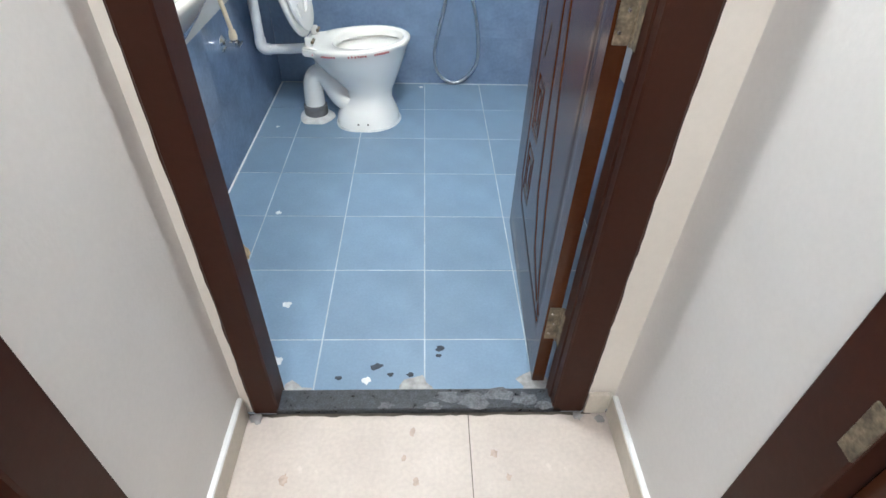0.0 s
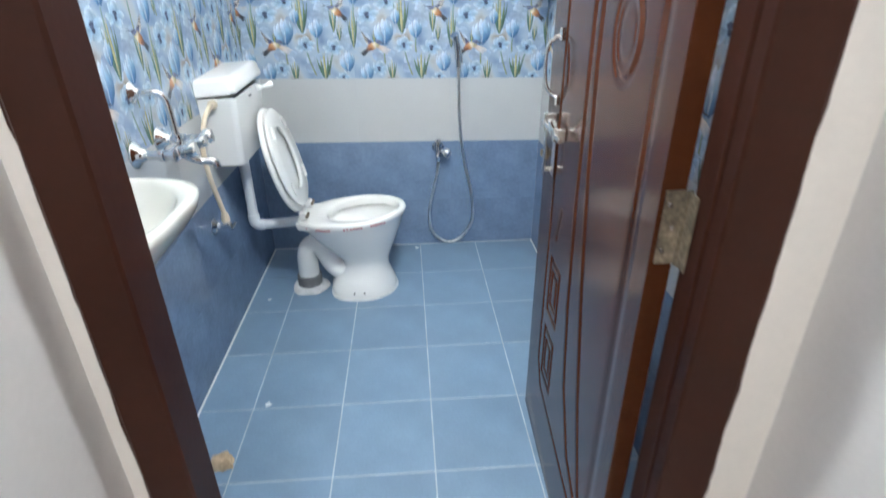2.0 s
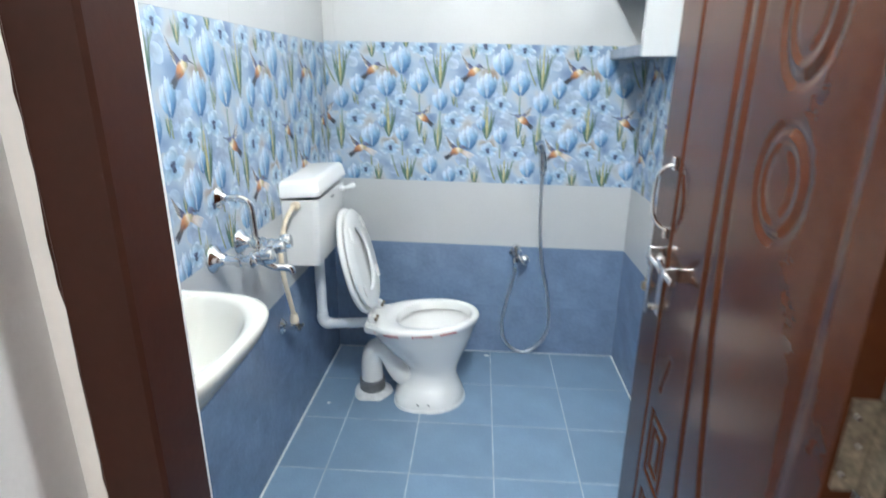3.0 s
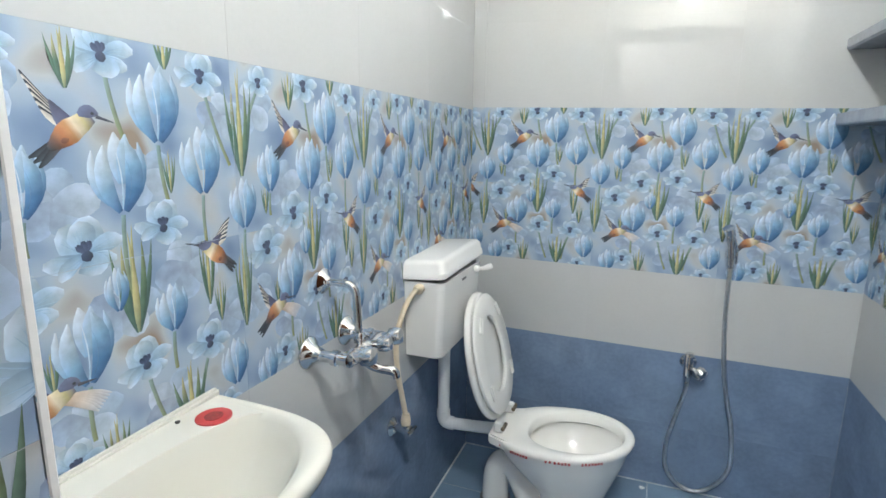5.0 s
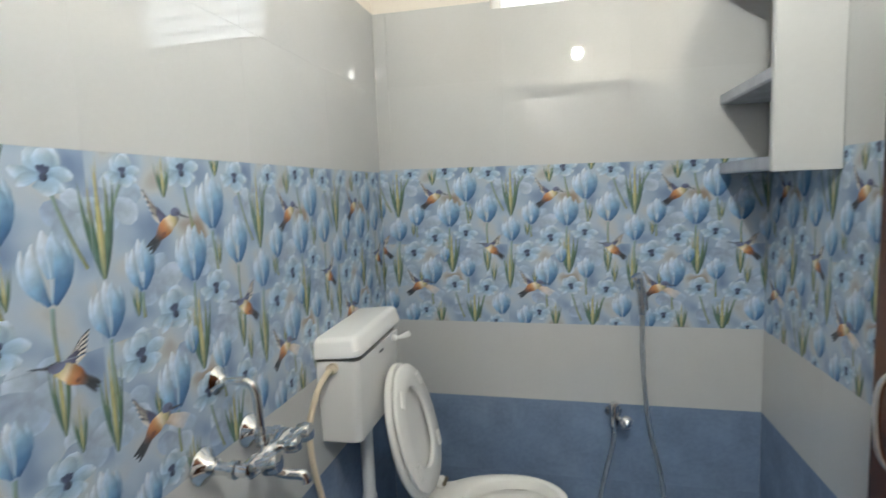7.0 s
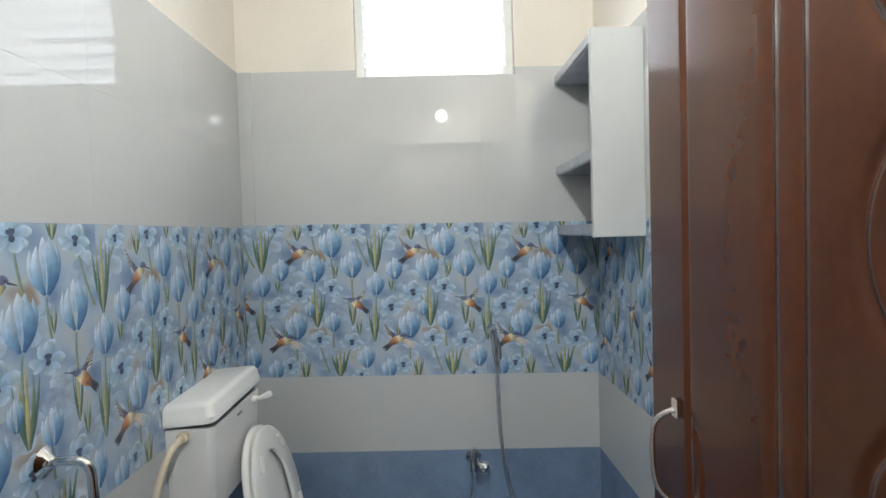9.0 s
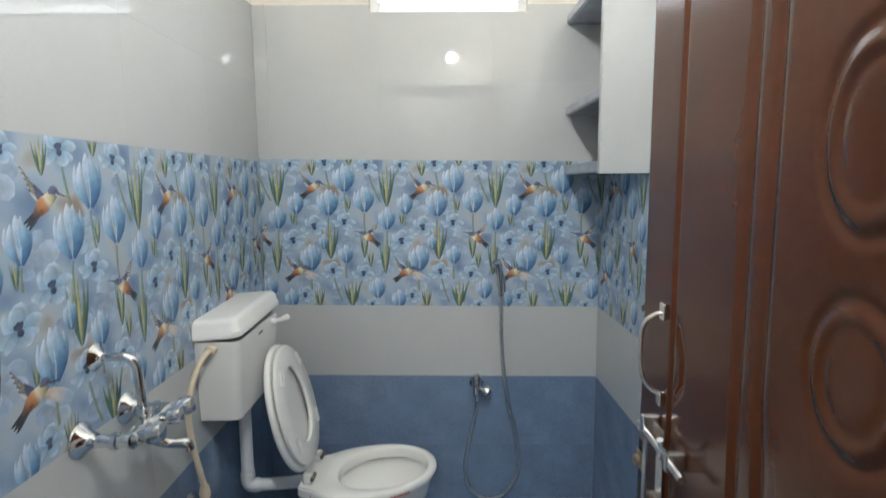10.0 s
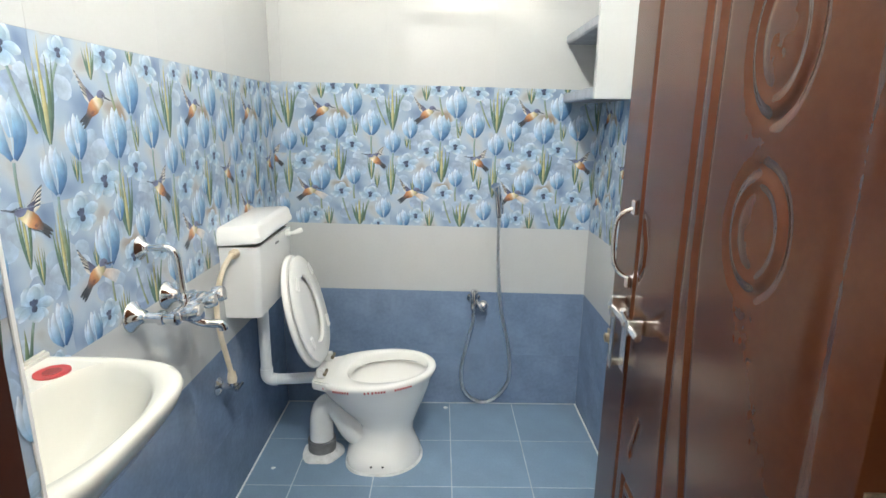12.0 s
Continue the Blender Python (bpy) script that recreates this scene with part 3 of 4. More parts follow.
bm.transform(lean @ Matrix.Translation((0, 0, 0.004)))
seat = part("seat", bm, M_PLASTIC, wc, "raised white plastic seat ring", smooth=50)
for x, y, r in ((0.36, -0.10, 30), (0.36, 0.10, -30), (0.13, -0.125, -10), (0.13, 0.125, 10)):
    bm = box(-0.006, 0.006, -0.026, 0.026, -0.004, 0.004, 0.002)
    box(0.010, 0.016, -0.026, 0.026, -0.004, 0.003, 0.002, bm=bm)
    bm.transform(lean @ Matrix.Translation((x, y, -0.008)) @ Matrix.Rotation(radians(r + 90), 4, "Z"))
    part("buffer", bm, M_PLASTIC, seat)
for s in (-0.075, 0.075):
    bm = box(-0.520, -0.488, TY + s - 0.013, TY + s + 0.013, 0.373, 0.412, 0.005)
    part("hinge_block", bm, M_PLASTIC, wc)
    part("hinge_pin", lathe([(0.007, -0.02), (0.007, 0.02)], (-0.486, TY + s, 0.395), (0, 1, 0), 12), M_HINGE, wc, "brass hinge pin")

# ---- cistern ----
CY0, CY1 = 1.150, 1.555
ci = thing("cistern", (XL, 1.35, 0.66), "white plastic cistern on the wall with its lid slightly ajar", "cistern")


def tank_ring(x1, y0, y1, z, r=0.022, x0=XL + 0.002):
    out = []
    for cx, cy, a0 in ((x1 - r, y0 + r, -90), (x1 - r, y1 - r, 0)):
        for k in range(7):
            a = radians(a0 + 15 * k)
            out.append((cx + r * math.cos(a), cy + r * math.sin(a), z))
    return out + [(x0, y1, z), (x0, y0, z)]


bm = loft([tank_ring(-0.672, CY0 + 0.03, CY1 - 0.03, 0.668), tank_ring(-0.660, CY0 + 0.02, CY1 - 0.02, 0.674), tank_ring(-0.655, CY0 + 0.013, CY1 - 0.013, 0.78),
           tank_ring(-0.648, CY0 + 0.006, CY1 - 0.006, 0.90), tank_ring(-0.648, CY0 + 0.006, CY1 - 0.006, 0.922), tank_ring(-0.658, CY0 + 0.016, CY1 - 0.016, 0.922),
           tank_ring(-0.660, CY0 + 0.018, CY1 - 0.018, 0.85)])
part("tank", bm, M_PLASTIC, ci, smooth=40)
bm = loft([tank_ring(-0.646, CY0 + 0.004, CY1 - 0.004, 0.0), tank_ring(-0.640, CY0 - 0.002, CY1 + 0.002, 0.003), tank_ring(-0.640, CY0 - 0.002, CY1 + 0.002, 0.020),
           tank_ring(-0.643, CY0 + 0.001, CY1 - 0.001, 0.024), tank_ring(-0.645, CY0 + 0.004, CY1 - 0.004, 0.046), tank_ring(-0.652, CY0 + 0.012, CY1 - 0.012, 0.056), tank_ring(-0.665, CY0 + 0.03, CY1 - 0.03, 0.060)])
bm.transform(Matrix.Translation((XL, CY0, 0.925)) @ Matrix.Rotation(radians(1.6), 4, "X") @ Matrix.Rotation(radians(-4.5), 4, "Y") @ Matrix.Translation((-XL, -CY0, 0)))
part("lid", bm, M_PLASTIC, ci, "white lid slightly lifted at the front", smooth=40)
part("lever_slot", box(-0.650, -0.6465, 1.335, 1.372, 0.893, 0.901, 0.0005), M_GREYRUBBER, ci)
bm = lathe([(0.012, 0), (0.012, 0.012), (0.008, 0.016)], (-0.648, 1.475, 0.905), (1, 0, 0), 14)
join(bm, tube([(-0.632, 1.475, 0.906), (-0.618, 1.478, 0.908), (-0.600, 1.485, 0.914), (-0.590, 1.49, 0.918)], 0.008, 10, 3, radii=[0.006, 0.008, 0.011, 0.009]))
part("flush_lever", bm, M_PLASTIC, ci, smooth=50)
bm = tube(rounded([(-0.728, 1.385, 0.67), (-0.728, 1.385, 0.335), (-0.60, 1.40, 0.335), (-0.50, 1.42, 0.335)], 0.03), 0.021, 16, 1)
fp = part("flush_pipe", bm, M_PVC, ci, smooth=50)
part("pipe_elbow", tube(rounded([(-0.728, 1.385, 0.385), (-0.728, 1.385, 0.335), (-0.690, 1.39, 0.335)], 0.03), 0.0245, 16, 1), M_PVC, fp, smooth=50)
part("pipe_nut", lathe([(0.029, 0), (0.029, 0.028), (0.022, 0.032)], (-0.728, 1.385, 0.640), n=14), M_PVC, fp)

# inlet hose and its angle valve
hs = thing("inlet_hose", (-0.73, 1.11, 0.5), "cream plastic inlet hose from the angle valve to the cistern", "hose")
part("hose", tube([(-0.730, 1.062, 0.520), (-0.735, 1.050, 0.58), (-0.742, 1.030, 0.68), (-0.745, 1.030, 0.78), (-0.735, 1.062, 0.86), (-0.728, 1.105, 0.895), (-0.725, 1.140, 0.903)], 0.0085, 12, 6), M_CREAMHOSE, hs, smooth=60)
part("nut", lathe([(0.014, 0), (0.016, 0.012), (0.012, 0.035)], (-0.730, 1.062, 0.492), n=12), M_CREAMHOSE, hs)
part("nut", lathe([(0.016, 0), (0.016, 0.022), (0.012, 0.026)], (-0.725, 1.160, 0.903), (0, -1, 0), 12), M_CREAMHOSE, hs)
av = thing("angle_valve", (XL, 1.062, 0.475), "chrome angle valve on the blue tiles", "valve")
part("flange", lathe([(0.030, 0), (0.030, 0.004), (0.018, 0.014), (0.012, 0.016)], (XL, 1.062, 0.475), (1, 0, 0), 20), M_CHROME, av, smooth=40)
part("body", lathe([(0.011, 0), (0.011, 0.055), (0.014, 0.058), (0.014, 0.066)], (XL, 1.062, 0.475), (1, 0, 0), 16, bm=lathe([(0.010, 0), (0.010, 0.03)], (-0.730, 1.062, 0.468), n=12)), M_CHROME, av, smooth=40)
part("handle", box(-0.716, -0.704, 1.035, 1.092, 0.470, 0.480, 0.003, segments=2), M_CHROME, av)

# ---- wall mixer tap ----
mx = thing("wall_mixer", (XL, 0.73, 0.87), "chrome wall mixer tap with overhead bend pipe", "tap")
for y in (0.648, 0.808):
    part("flange", lathe([(0.038, 0), (0.038, 0.003), (0.036, 0.006), (0.020, 0.018), (0.015, 0.034)], (XL, y, 0.874), (1, 0, 0), 24), M_CHROME, mx, "chrome wall flange", smooth=40)
    part("leg", lathe([(0.013, 0.028), (0.013, 0.065), (0.018, 0.066), (0.018, 0.078), (0.014, 0.08), (0.014, 0.105)], (XL, y, 0.872), (1, 0, 0), 18), M_CHROME, mx, smooth=40)
part("body", lathe([(0.012, -0.082), (0.018, -0.078), (0.020, -0.05), (0.014, -0.03), (0.019, -0.012), (0.019, 0.012), (0.014, 0.03), (0.020, 0.05), (0.018, 0.078), (0.012, 0.082)], (-0.680, 0.728, 0.870), (0, 1, 0), 22), M_CHROME, mx, smooth=40)
for y, r in ((0.660, 0.022), (0.742, 0.018), (0.797, 0.021)):
    part("knob", lathe([(0.010, 0.01), (0.012, 0.028), (r, 0.034), (r * 1.05, 0.05), (r * 0.85, 0.062), (0.004, 0.064)], (-0.682, y, 0.874), (0.95, 0.10, 0.16), 16), M_CHROME, mx, "chrome tap knob", smooth=40)
part("spout", tube([(-0.672, 0.70, 0.858), (-0.655, 0.705, 0.845), (-0.635, 0.713, 0.834), (-0.603, 0.722, 0.829), (-0.598, 0.724, 0.814)], 0.011, 14, 4, radii=[0.015, 0.012, 0.010, 0.011, 0.011]), M_CHROME, mx, smooth=60)
part("flange", lathe([(0.030, 0), (0.030, 0.003), (0.028, 0.005), (0.014, 0.014), (0.011, 0.022)], (XL, 0.714, 1.026), (1, 0, 0), 24), M_CHROME, mx, smooth=40)
part("bend_pipe", tube(rounded([(XL + 0.01, 0.714, 1.026), (-0.697, 0.722, 1.026), (-0.692, 0.726, 0.885)], 0.036, 6), 0.0095, 14, 1), M_CHROME, mx, smooth=60)
part("collar", lathe([(0.015, 0), (0.015, 0.02), (0.012, 0.024)], (-0.692, 0.726, 0.886), n=14), M_CHROME, mx, smooth=40)

# ---- wash basin ----
BZ, BY, BH = 0.905, 0.138, 0.228


def basin_ring(depth, half, z, off=0.0, back=0.0, n=72, p=4.0):
    """Straight or bowed at the wall, bowed at the front."""
    out = []
    for i in range(n):
        a = 2 * math.pi * (i + 0.5) / n
        c, sn = math.cos(a), math.sin(a)
        x = depth * c ** (2 / p) if c > 0 else -back * abs(c) ** (2 / p)
        out.append((XL + 0.002 + off + x, BY + half * math.copysign(abs(sn) ** (2 / p), sn), z))
    return out


bs = thing("wash_basin", (XL, BY, 0.72), "ivory ceramic wall-hung wash basin with a red sticker", "wash basin")
rings = [basin_ring(0.10, 0.09, 0.730), basin_ring(0.17, 0.15, 0.745), basin_ring(0.235, 0.195, 0.79), basin_ring(0.275, 0.218, 0.84), basin_ring(0.298, 0.226, 0.872),
         basin_ring(0.305, BH, 0.888), basin_ring(0.307, BH, 0.898), basin_ring(0.303, BH - 0.003, BZ), basin_ring(0.292, BH - 0.012, BZ + 0.002),
         basin_ring(0.146, BH - 0.022, BZ, 0.141, 0.070, p=2.1), basin_ring(0.138, BH - 0.030, BZ - 0.010, 0.141, 0.064, p=2.1), basin_ring(0.130, BH - 0.040, BZ - 0.030, 0.141, 0.058, p=2.1),
         basin_ring(0.112, BH - 0.062, BZ - 0.065, 0.141, 0.048, p=2.1), basin_ring(0.082, BH - 0.10, BZ - 0.105, 0.141, 0.036, p=2.05), basin_ring(0.045, 0.075, BZ - 0.130, 0.140, 0.024, p=2),
         basin_ring(0.016, 0.02, BZ - 0.136, 0.139, 0.012, p=2)]
part("bowl", loft(rings), M_BASIN, bs, smooth=50)
bm = loft([[(XL + 0.002, y, z), (XL + 0.002 + d, y, z), (XL + 0.002 + d, y, z2), (XL + 0.002, y, z2)] for y, d, z, z2 in
           ((BY - BH, 0.016, 0.88, 0.912), (BY, 0.014, 0.88, 0.914), (BY + BH, 0.016, 0.88, 0.918))])
bmesh.ops.bevel(bm, geom=bm.edges[:], offset=0.005, segments=2, affect="EDGES")
part("back_ledge", bm, M_BASIN, bs, smooth=50)
part("sticker", loft([[(-0.714 + r * 0.95 * math.cos(a), 0.298 + r * math.sin(a), z) for a in [2 * math.pi * i / 32 for i in range(32)]] for r, z in ((0.029, BZ - 0.004), (0.029, BZ + 0.0024))]), M_RED, bs, "round red paper sticker")
part("sticker_print", loft([[(-0.714 + r * 0.95 * math.cos(a), 0.298 + r * math.sin(a), z) for a in [2 * math.pi * i / 24 for i in range(24)]] for r, z in ((0.015, BZ), (0.015, BZ + 0.0030))]), M_REDDARK, bs)
part("drain", lathe([(0.020, 0), (0.020, 0.004), (0.012, 0.006)], (-0.642, BY, BZ - 0.1365), n=20), M_CHROME, bs)
part("overflow_hole", lathe([(0.004, 0), (0.004, 0.003)], (-0.752, 0.262, BZ + 0.0002), n=12), M_HOLE, bs)
lo_, hi_ = basin_ring(0.2865, 0.2225, 0.850), basin_ring(0.2975, 0.2275, 0.868)
part("label_strip", loft([lo_[7:13], hi_[7:13]], caps=(False, False), closed=False), M_REDDARK, bs, "red paper label under the rim")
for k in range(3):
    part("maker_mark", box(-0.704, -0.700, 0.112 + 0.006 * k, 0.1155 + 0.006 * k, BZ - 0.024, BZ - 0.016, 0.0005), M_INK, bs, "small black mark in the bowl")

# ---- health faucet ----
hf = thing("health_faucet", (0.12, YB, 0.53), "chrome health faucet with steel hose hung on the wall", "faucet")
part("flange", lathe([(0.030, 0), (0.030, 0.005), (0.020, 0.016)], (0.103, YB, 0.540), (0, -1, 0), 20), M_CHROME, hf, smooth=40)
part("valve_body", lathe([(0.012, 0), (0.012, 0.05), (0.010, 0.055)], (0.103, YB, 0.540), (0, -1, 0), 16,
                         bm=lathe([(0.009, -0.07), (0.012, -0.048), (0.018, -0.042), (0.018, 0.032), (0.013, 0.046)], (0.103, YB - 0.045, 0.545), n=14)), M_CHROME, hf, smooth=40)
part("knob", lathe([(0.008, 0), (0.009, 0.025), (0.024, 0.03), (0.027, 0.045), (0.021, 0.058), (0.003, 0.062)], (0.110, YB - 0.045, 0.535), (0.75, -0.6, -0.25), 16), M_CHROME, hf, smooth=40)
part("hose", tube([(0.103, YB - 0.045, 0.485), (0.098, YB - 0.042, 0.43), (0.070, YB - 0.03, 0.30), (0.052, YB - 0.02, 0.18), (0.072, YB - 0.016, 0.07), (0.150, YB - 0.016, 0.015),
                   (0.225, YB - 0.016, 0.045), (0.280, YB - 0.016, 0.14), (0.272, YB - 0.018, 0.30), (0.232, YB - 0.02, 0.48), (0.208, YB - 0.03, 0.70), (0.202, YB - 0.045, 0.925)], 0.0075, 10, 8), M_HOSE, hf, "corrugated steel hose", smooth=60)
part("spray_handle", tube([(0.202, YB - 0.045, 0.925), (0.198, YB - 0.047, 0.99), (0.190, YB - 0.05, 1.04), (0.180, YB - 0.062, 1.068)], 0.012, 14, 5, radii=[0.010, 0.013, 0.014, 0.017, 0.02]), M_CHROME, hf, "grey chrome spray head", smooth=60)
part("wall_hook", box(0.186, 0.216, YB - 0.04, YB - 0.001, 0.955, 0.985, 0.004), M_CHROME, hf)
part("trigger", tube([(0.205, YB - 0.055, 1.03), (0.214, YB - 0.066, 0.985), (0.215, YB - 0.064, 0.945)], 0.004, 8, 4), M_CHROME, hf)

HAZE = lin(168, 184, 198)      # the print is soft: every colour leans to its ground


# ---- printed tile pattern: petals, blades and birds as thin printed shapes ----
class Print:
    def __init__(self):
        self.verts, self.faces, self.cols, self.layer = [], [], [], 0

    def blade(self, axis, widths, c0, c1, shade=0.75, lift=1):
        """A petal, leaf or feather along an axis, c0 at its foot and c1 at its tip, one half deeper."""
        self.layer += lift
        z = 0.00004 + self.layer * 0.0000015
        n = len(axis)
        base = len(self.verts)
        for i, (x, y) in enumerate(axis):
            a, b = axis[max(i - 1, 0)], axis[min(i + 1, n - 1)]
            dx, dy = b[0] - a[0], b[1] - a[1]
            k = math.hypot(dx, dy) or 1
            nx, ny = -dy / k, dx / k
            t = i / (n - 1)
            stops = c1 if isinstance(c1, list) else [c0, c1]
            c = tuple(np.interp(t, np.linspace(0, 1, len(stops)), [q[j] for q in stops]) for j in range(3))
            c = tuple((q * 0.88 + g * 0.12) * k for q, g, k in zip(c, HAZE, (1.0, 0.98, 0.95)))
            for s, m in ((1, 1.22), (0, 1.0), (-1, shade)):
                self.verts.append((x + nx * widths[i] * s, y + ny * widths[i] * s, z))
                self.cols.append(tuple(min(1, q * m) for q in c))
        for i in range(n - 1):
            for k in (0, 1):
                p = base + i * 3 + k
                self.faces.append((p, p + 1, p + 4, p + 3))


def arc(x0, y0, x1, y1, bend=0.0, n=7):
    dx, dy = x1 - x0, y1 - y0
    return [(x0 + dx * t - dy * bend * 4 * t * (1 - t), y0 + dy * t + dx * bend * 4 * t * (1 - t)) for t in [i / (n - 1) for i in range(n)]]


LEAF_W = [0.35, 0.8, 1.0, 0.95, 0.75, 0.4, 0.03]
PETAL_W = [0.30, 0.68, 0.92, 1.0, 0.92, 0.62, 0.10]
PALE, MID, DEEP = lin(180, 202, 224), lin(120, 162, 200), lin(62, 112, 162)
WHITISH, NAVY = lin(204, 216, 230), lin(44, 56, 92)
GREEN, OLIVE, STRAW = lin(70, 104, 84), lin(128, 136, 88), lin(188, 178, 122)


def tulip(pr, u, top, bottom, w):
    h = top - bottom
    w = w * 0.74
    bottom += h * 0.04
    inner, white = lin(120, 158, 194), lin(214, 224, 236)
    low = lin(36, 86, 136)
    pr.blade(arc(u + w * .02, bottom + h * .35, u - w * .06, top + h * .02, 0.0), [w * .24 * q for q in PETAL_W], inner, white, 0.84)
    pr.blade(arc(u + w * .06, bottom + h * .35, u + w * .24, top, 0.0), [w * .20 * q for q in PETAL_W], inner, PALE, 0.82)
    pr.blade(arc(u - w * .10, bottom + h * .04, u - w * .66, top - h * .20, 0.16), [w * .15 * q for q in PETAL_W], low, [low, MID, PALE, white], 0.74)
    pr.blade(arc(u + w * .10, bottom + h * .02, u + w * .56, top - h * .10, -0.14), [w * .17 * q for q in PETAL_W], low, [low, DEEP, MID, PALE], 0.66)
    pr.blade(arc(u - w * .06, bottom, u - w * .36, top - h * .14, 0.12), [w * .22 * q for q in PETAL_W], low, [low, MID, PALE, white], 0.70)
    pr.blade(arc(u + w * .08, bottom, u + w * .24, top - h * .08, -0.14), [w * .25 * q for q in PETAL_W], low, [low, DEEP, MID, PALE], 0.72)
    pr.blade(arc(u, bottom + h * .03, u - w * .04, top - h * .22, -.05), [w * .02 * q for q in (1, 1, 1, 1, .8, .6, .2)], lin(150, 186, 216), white, 1.0)
    pr.blade(arc(u + w * .16, bottom + h * .12, u + w * .19, top - h * .3, -.12), [w * .012 * q for q in (1, 1, 1, 1, .8, .6, .2)], lin(48, 92, 140), MID, 0.9)


def bloom(pr, u, v, r, turn=0):
    r = r * 0.88
    edge = lin(190, 206, 222)
    petals = ((128, 1.1, .46, PALE), (62, 1.12, .48, lin(172, 198, 222)), (96, 1.0, .42, lin(186, 206, 226)), (176, 1.3, .26, edge), (206, 1.1, .22, edge), (4, 1.25, .27, edge), (-26, 1.0, .24, PALE), (-84, .72, .46, lin(160, 184, 210)))
    for i, (a, ln, wd, c) in enumerate(petals):
        a = radians(a + turn)
        tip = (u + math.cos(a) * r * ln, v + math.sin(a) * r * ln)
        pr.blade(arc(u, v, *tip, 0.09 if i % 2 else -0.07), [r * wd * q for q in (0.2, 0.55, 0.85, 1.05, 1.1, 0.85, 0.35)], lin(116, 150, 186), [lin(116, 150, 186), lin(142, 172, 202), lin(158, 184, 208), edge], 0.80)
        for k in (-.16, .02, .18):
            pr.blade(arc(u, v, u + math.cos(a + k) * r * ln * .8, v + math.sin(a + k) * r * ln * .8, 0.04, 4), [r * .012, r * .018, r * .014, r * .004], lin(104, 140, 180), lin(160, 188, 214), 0.95)
    for a in (62, 92, 124):
        a = radians(a + turn)
        pr.blade(arc(u, v, u + math.cos(a) * r * .42, v + math.sin(a) * r * .42, 0, 4), [r * .04, r * .07, r * .12, r * .06], lin(72, 84, 118), lin(40, 50, 84), 0.8)
    pr.blade(arc(u - r * .17, v - r * .08, u + r * .19, v - r * .04, 0, 4), [r * .07, r * .16, r * .17, r * .06], NAVY, lin(34, 40, 62), 0.8)


def stem(pr, u0, v0, u1, v1, w=0.0035):
    pr.blade(arc(u0, v0, u1, v1, 0.03, 5), [w] * 5, OLIVE, lin(120, 150, 150), 0.7)


def clump(pr, u, top, bottom, w):
    h = top - bottom
    w = w * 0.82
    dark = lin(58, 88, 78)
    for dx, hh, wd, c, b in ((-1.0, .80, .11, [dark, GREEN, lin(110, 134, 112)], .03), (1.0, .84, .10, [dark, lin(64, 96, 84), lin(96, 120, 92)], -.03), (-.45, .82, .13, [dark, GREEN, STRAW], .04),
                             (.5, .86, .12, [dark, lin(84, 114, 84), OLIVE], -.04), (.12, 1.0, .10, [GREEN, OLIVE, STRAW], .02), (-.12, .94, .11, [GREEN, lin(150, 156, 112), STRAW], -.02), (.0, .7, .12, [lin(120, 136, 104), STRAW, STRAW], 0)):
        pr.blade(arc(u + dx * w * .06, bottom, u + dx * w, bottom + h * hh, b), [w * wd * 1.35 * q for q in LEAF_W], c[0], c, 0.66)


